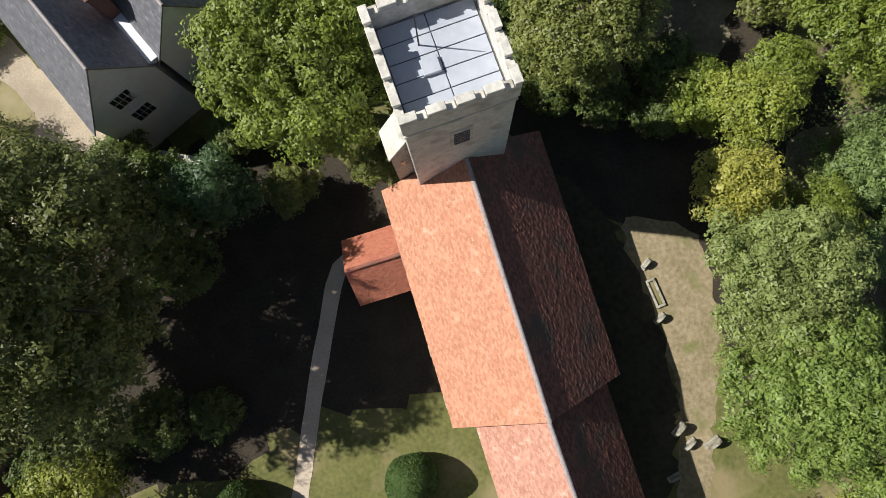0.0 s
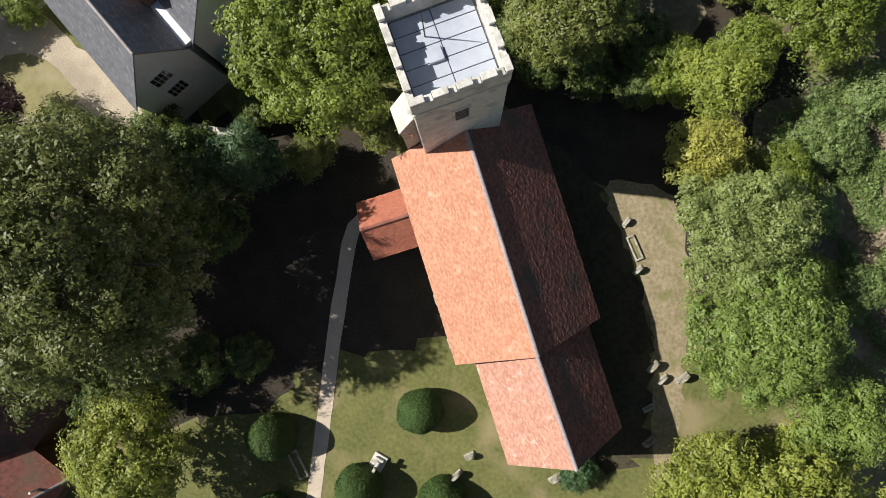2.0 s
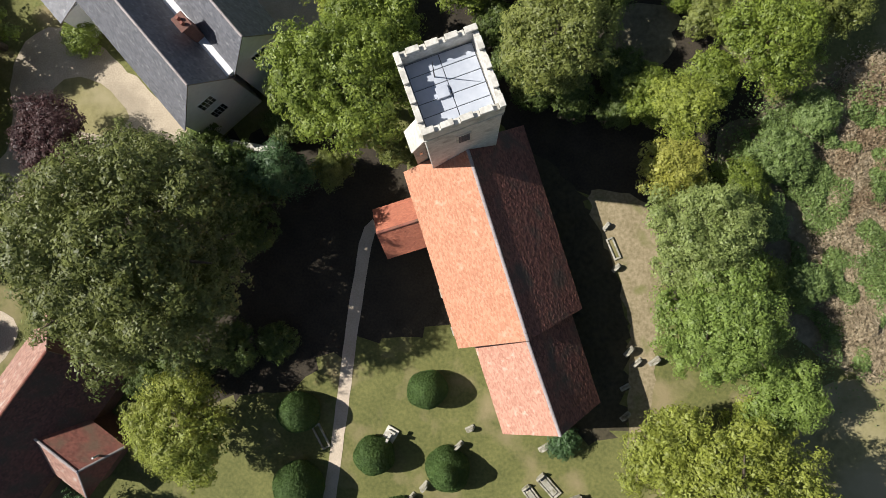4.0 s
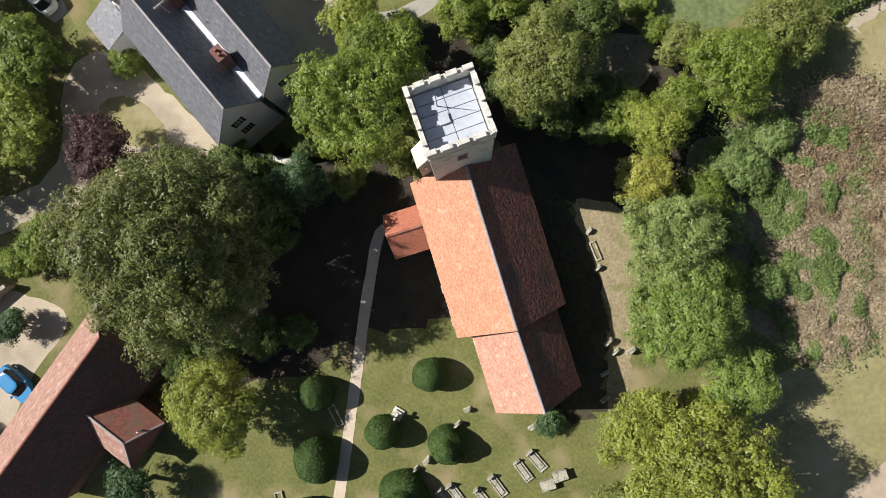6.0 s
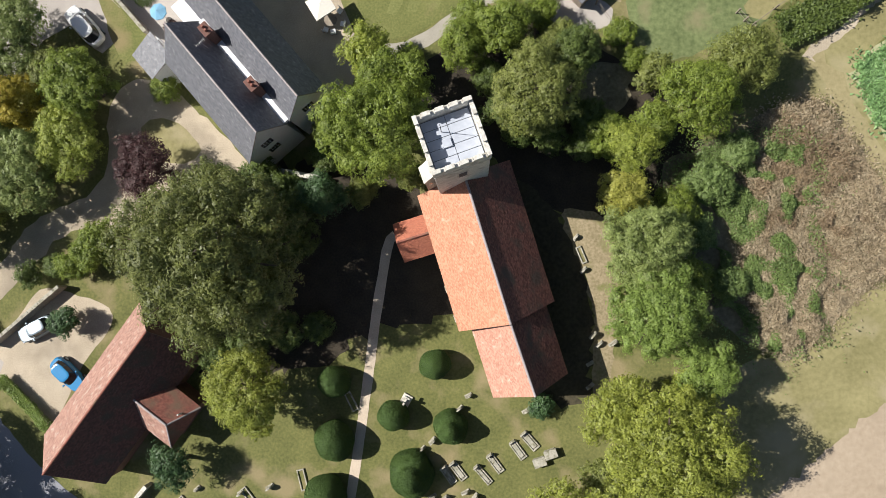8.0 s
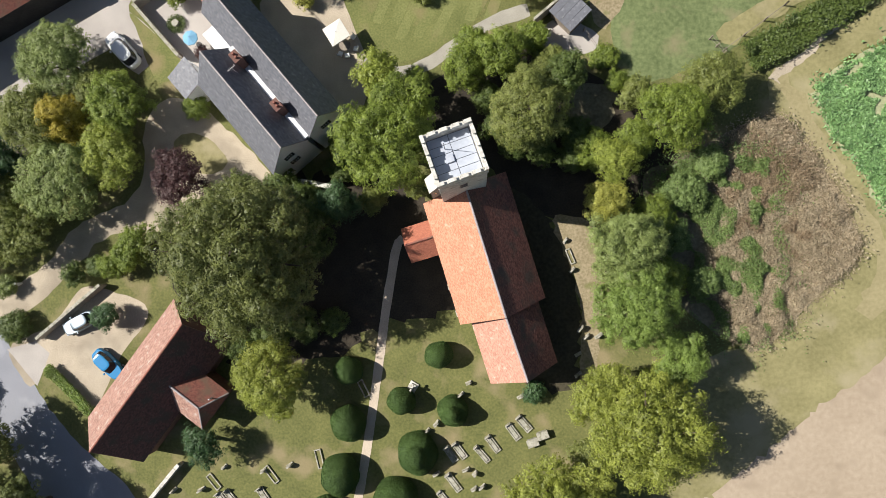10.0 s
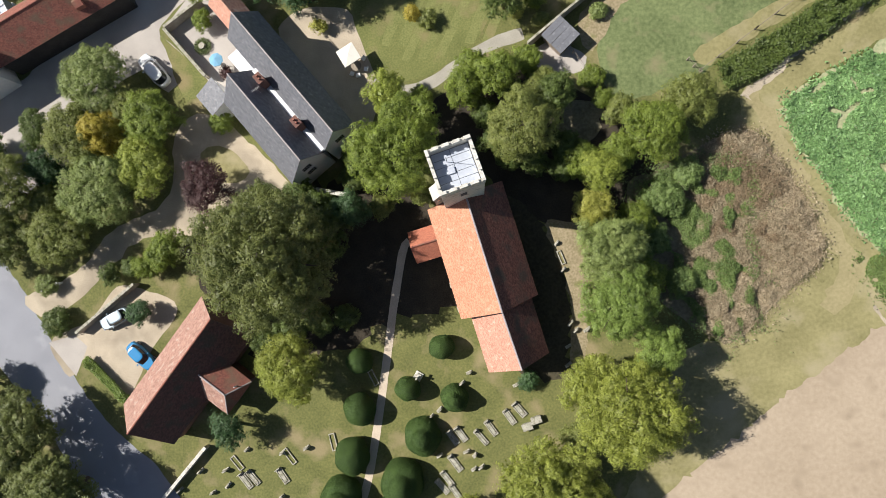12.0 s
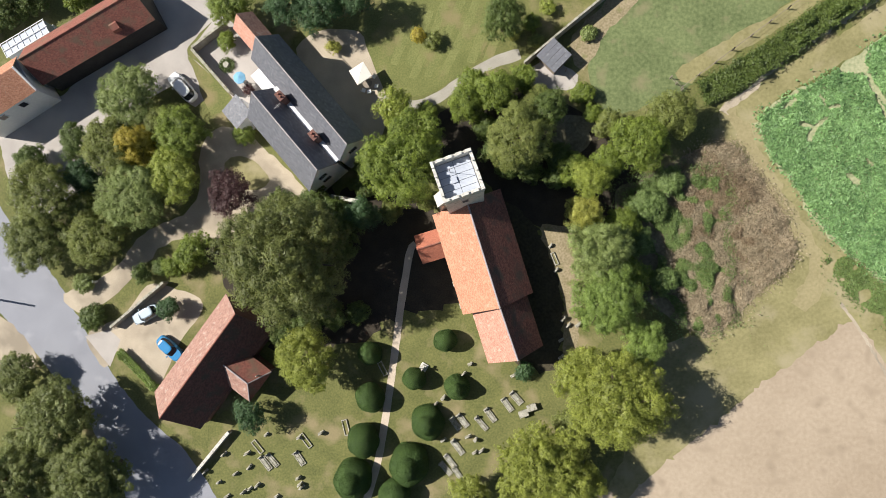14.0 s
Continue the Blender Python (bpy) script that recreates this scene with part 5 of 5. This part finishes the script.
def headstone(x, y, turn, w, h, seed, label="weathered upright headstone on the grass"):
    rng = np.random.default_rng(seed)
    lean = rng.uniform(-6, 6)
    ob = thing("headstone", pose(x, y, 0, 0, lean, turn), label, "headstone", "churchyard graves")
    prof = [(-w / 2, -0.08), (w / 2, -0.08), (w / 2, h * 0.72)] + [(w / 2 * math.cos(a), h * 0.72 + h * 0.28 * math.sin(a)) for a in (0.5, 1.05, 1.57, 2.1, 2.64)] + [(-w / 2, h * 0.72)]
    t = 0.07
    n = len(prof)
    v = [(sx * t, px, pz) for sx in (-1, 1) for px, pz in prof]
    f = [tuple(range(n))[::-1], tuple(range(n, 2 * n))] + [(i, (i + 1) % n, n + (i + 1) % n, n + i) for i in range(n)]
    part("slab", (v, f), "gravestone", ob)
    part("plinth", boxed(-0.16, 0.16, -w / 2 - 0.08, w / 2 + 0.08, -0.05, 0.12, 0.02), "gravestone", ob)
    return ob


def ledger(x, y, turn, seed, kerb=False, size=1.0):
    rng = np.random.default_rng(seed)
    label = "stone grave kerb round a gravel bed" if kerb else "flat stone ledger grave with a headstone"
    ob = thing("grave", pose(x, y, 0, 0, 0, turn + rng.uniform(-4, 4)), label, "grave", "churchyard graves")
    L, W = rng.uniform(1.5, 1.85) * size, rng.uniform(0.62, 0.8) * size
    for y0 in (-W / 2, W / 2 - 0.12):
        part("kerb", boxed(-L / 2, L / 2, y0, y0 + 0.12, -0.05, 0.18, 0.015), "gravestone", ob)
    for x0 in (-L / 2 - 0.12, L / 2):
        part("kerb", boxed(x0, x0 + 0.12, -W / 2, W / 2, -0.05, 0.18, 0.015), "gravestone", ob)
    part("bed", boxed(-L / 2, L / 2, -W / 2 + 0.12, W / 2 - 0.12, -0.05, 0.06), "grass" if kerb else "gravel_grey", ob)
    if not kerb:
        part("slab", boxed(-L / 2 + 0.12, L / 2 - 0.1, -W / 2 + 0.17, W / 2 - 0.17, 0.06, 0.2 + rng.uniform(0, 0.05), 0.03), "gravestone", ob)
        part("headstone", boxed(-L / 2 - 0.2, -L / 2 - 0.08, -W / 2 + 0.05, W / 2 - 0.05, -0.05, rng.uniform(0.5, 0.8), 0.03), "gravestone", ob)
    return ob


for k, (x, y) in enumerate([(-24.83, -27.64), (-23.98, -27.27), (-20.59, -26.98), (-0.63, -21.97), (-1.51, -22.33), (1.61, -22.26), (2.69, -21.23), (4.71, -19.99), (5.78, -19.16), (-1.23, -25.14), (-2.11, -26.84), (-2.65, -27.73), (-1.16, -28.36)]):
    ledger(x, y, STONE_TURN, 500 + k)
for k, (x, y, t) in enumerate([(-10.4, -15.9, -60), (-25.87, -25.68, -51), (-19.85, -24.79, -55), (-14.88, -23.1, -75), (10.35, -2.5, -66)]):
    ledger(x, y, t, 540 + k, True, 0.75 if x > 0 else 1.0)
for k, (x, y) in enumerate([(-30.10, -26.67), (-27.17, -26.46), (-26.87, -28.17), (-28.64, -29.04), (-30.70, -30.12), (-27.54, -31.20), (-25.84, -30.33), (-26.76, -30.76), (-29.67, -31.81), (-23.42, -31.62), (-20.70, -29.30), (-20.48, -30.04), (-20.27, -30.44), (-17.95, -23.78),
                            (0.0, -23.84), (0.88, -24.16), (0.81, -25.70), (1.62, -25.48), (-2.98, -24.32), (-3.94, -20.10), (-2.99, -19.27), (5.44, -16.45), (9.88, -0.95), (11.39, -9.68), (11.92, -10.48), (13.11, -10.34), (10.54, -3.85), (-0.55, -16.40), (-20.68, -24.39), (-32.44, -28.80), (-24.78, -24.14), (0.26, -15.18), (11.1, -12.2), (11.1, -14.2)]):
    r = random.Random(k)
    headstone(x, y, STONE_TURN + r.uniform(-12, 12), r.uniform(0.5, 0.75), r.uniform(0.55, 0.95), 600 + k)

for x, y in ((7.57, -20.15), (6.6, -20.9)):
    chest = thing("chest_tomb", pose(x, y, 0, 0, 0, 20), "pale stone chest tomb on the grass", "tomb", "churchyard graves")
    part("chest", boxed(-0.5, 0.5, -0.32, 0.32, -0.05, 0.6, 0.03), "gravestone", chest)
    part("lid", boxed(-0.58, 0.58, -0.4, 0.4, 0.6, 0.72, 0.03), "gravestone", chest)
cross = thing("stone_cross", pose(-5.4, -15.7, 0, 0, 0, 60), "white stone cross on a stepped base", "cross", "churchyard graves")
part("base", boxed(-0.55, 0.55, -0.45, 0.45, -0.05, 0.2, 0.03), "coping", cross)
part("step", boxed(-0.36, 0.36, -0.3, 0.3, 0.2, 0.42, 0.03), "coping", cross)
part("shaft", boxed(-0.11, 0.11, -0.09, 0.09, 0.42, 1.7, 0.02), "coping", cross)
part("arm", boxed(-0.45, 0.45, -0.085, 0.085, 1.15, 1.37, 0.02), "coping", cross)
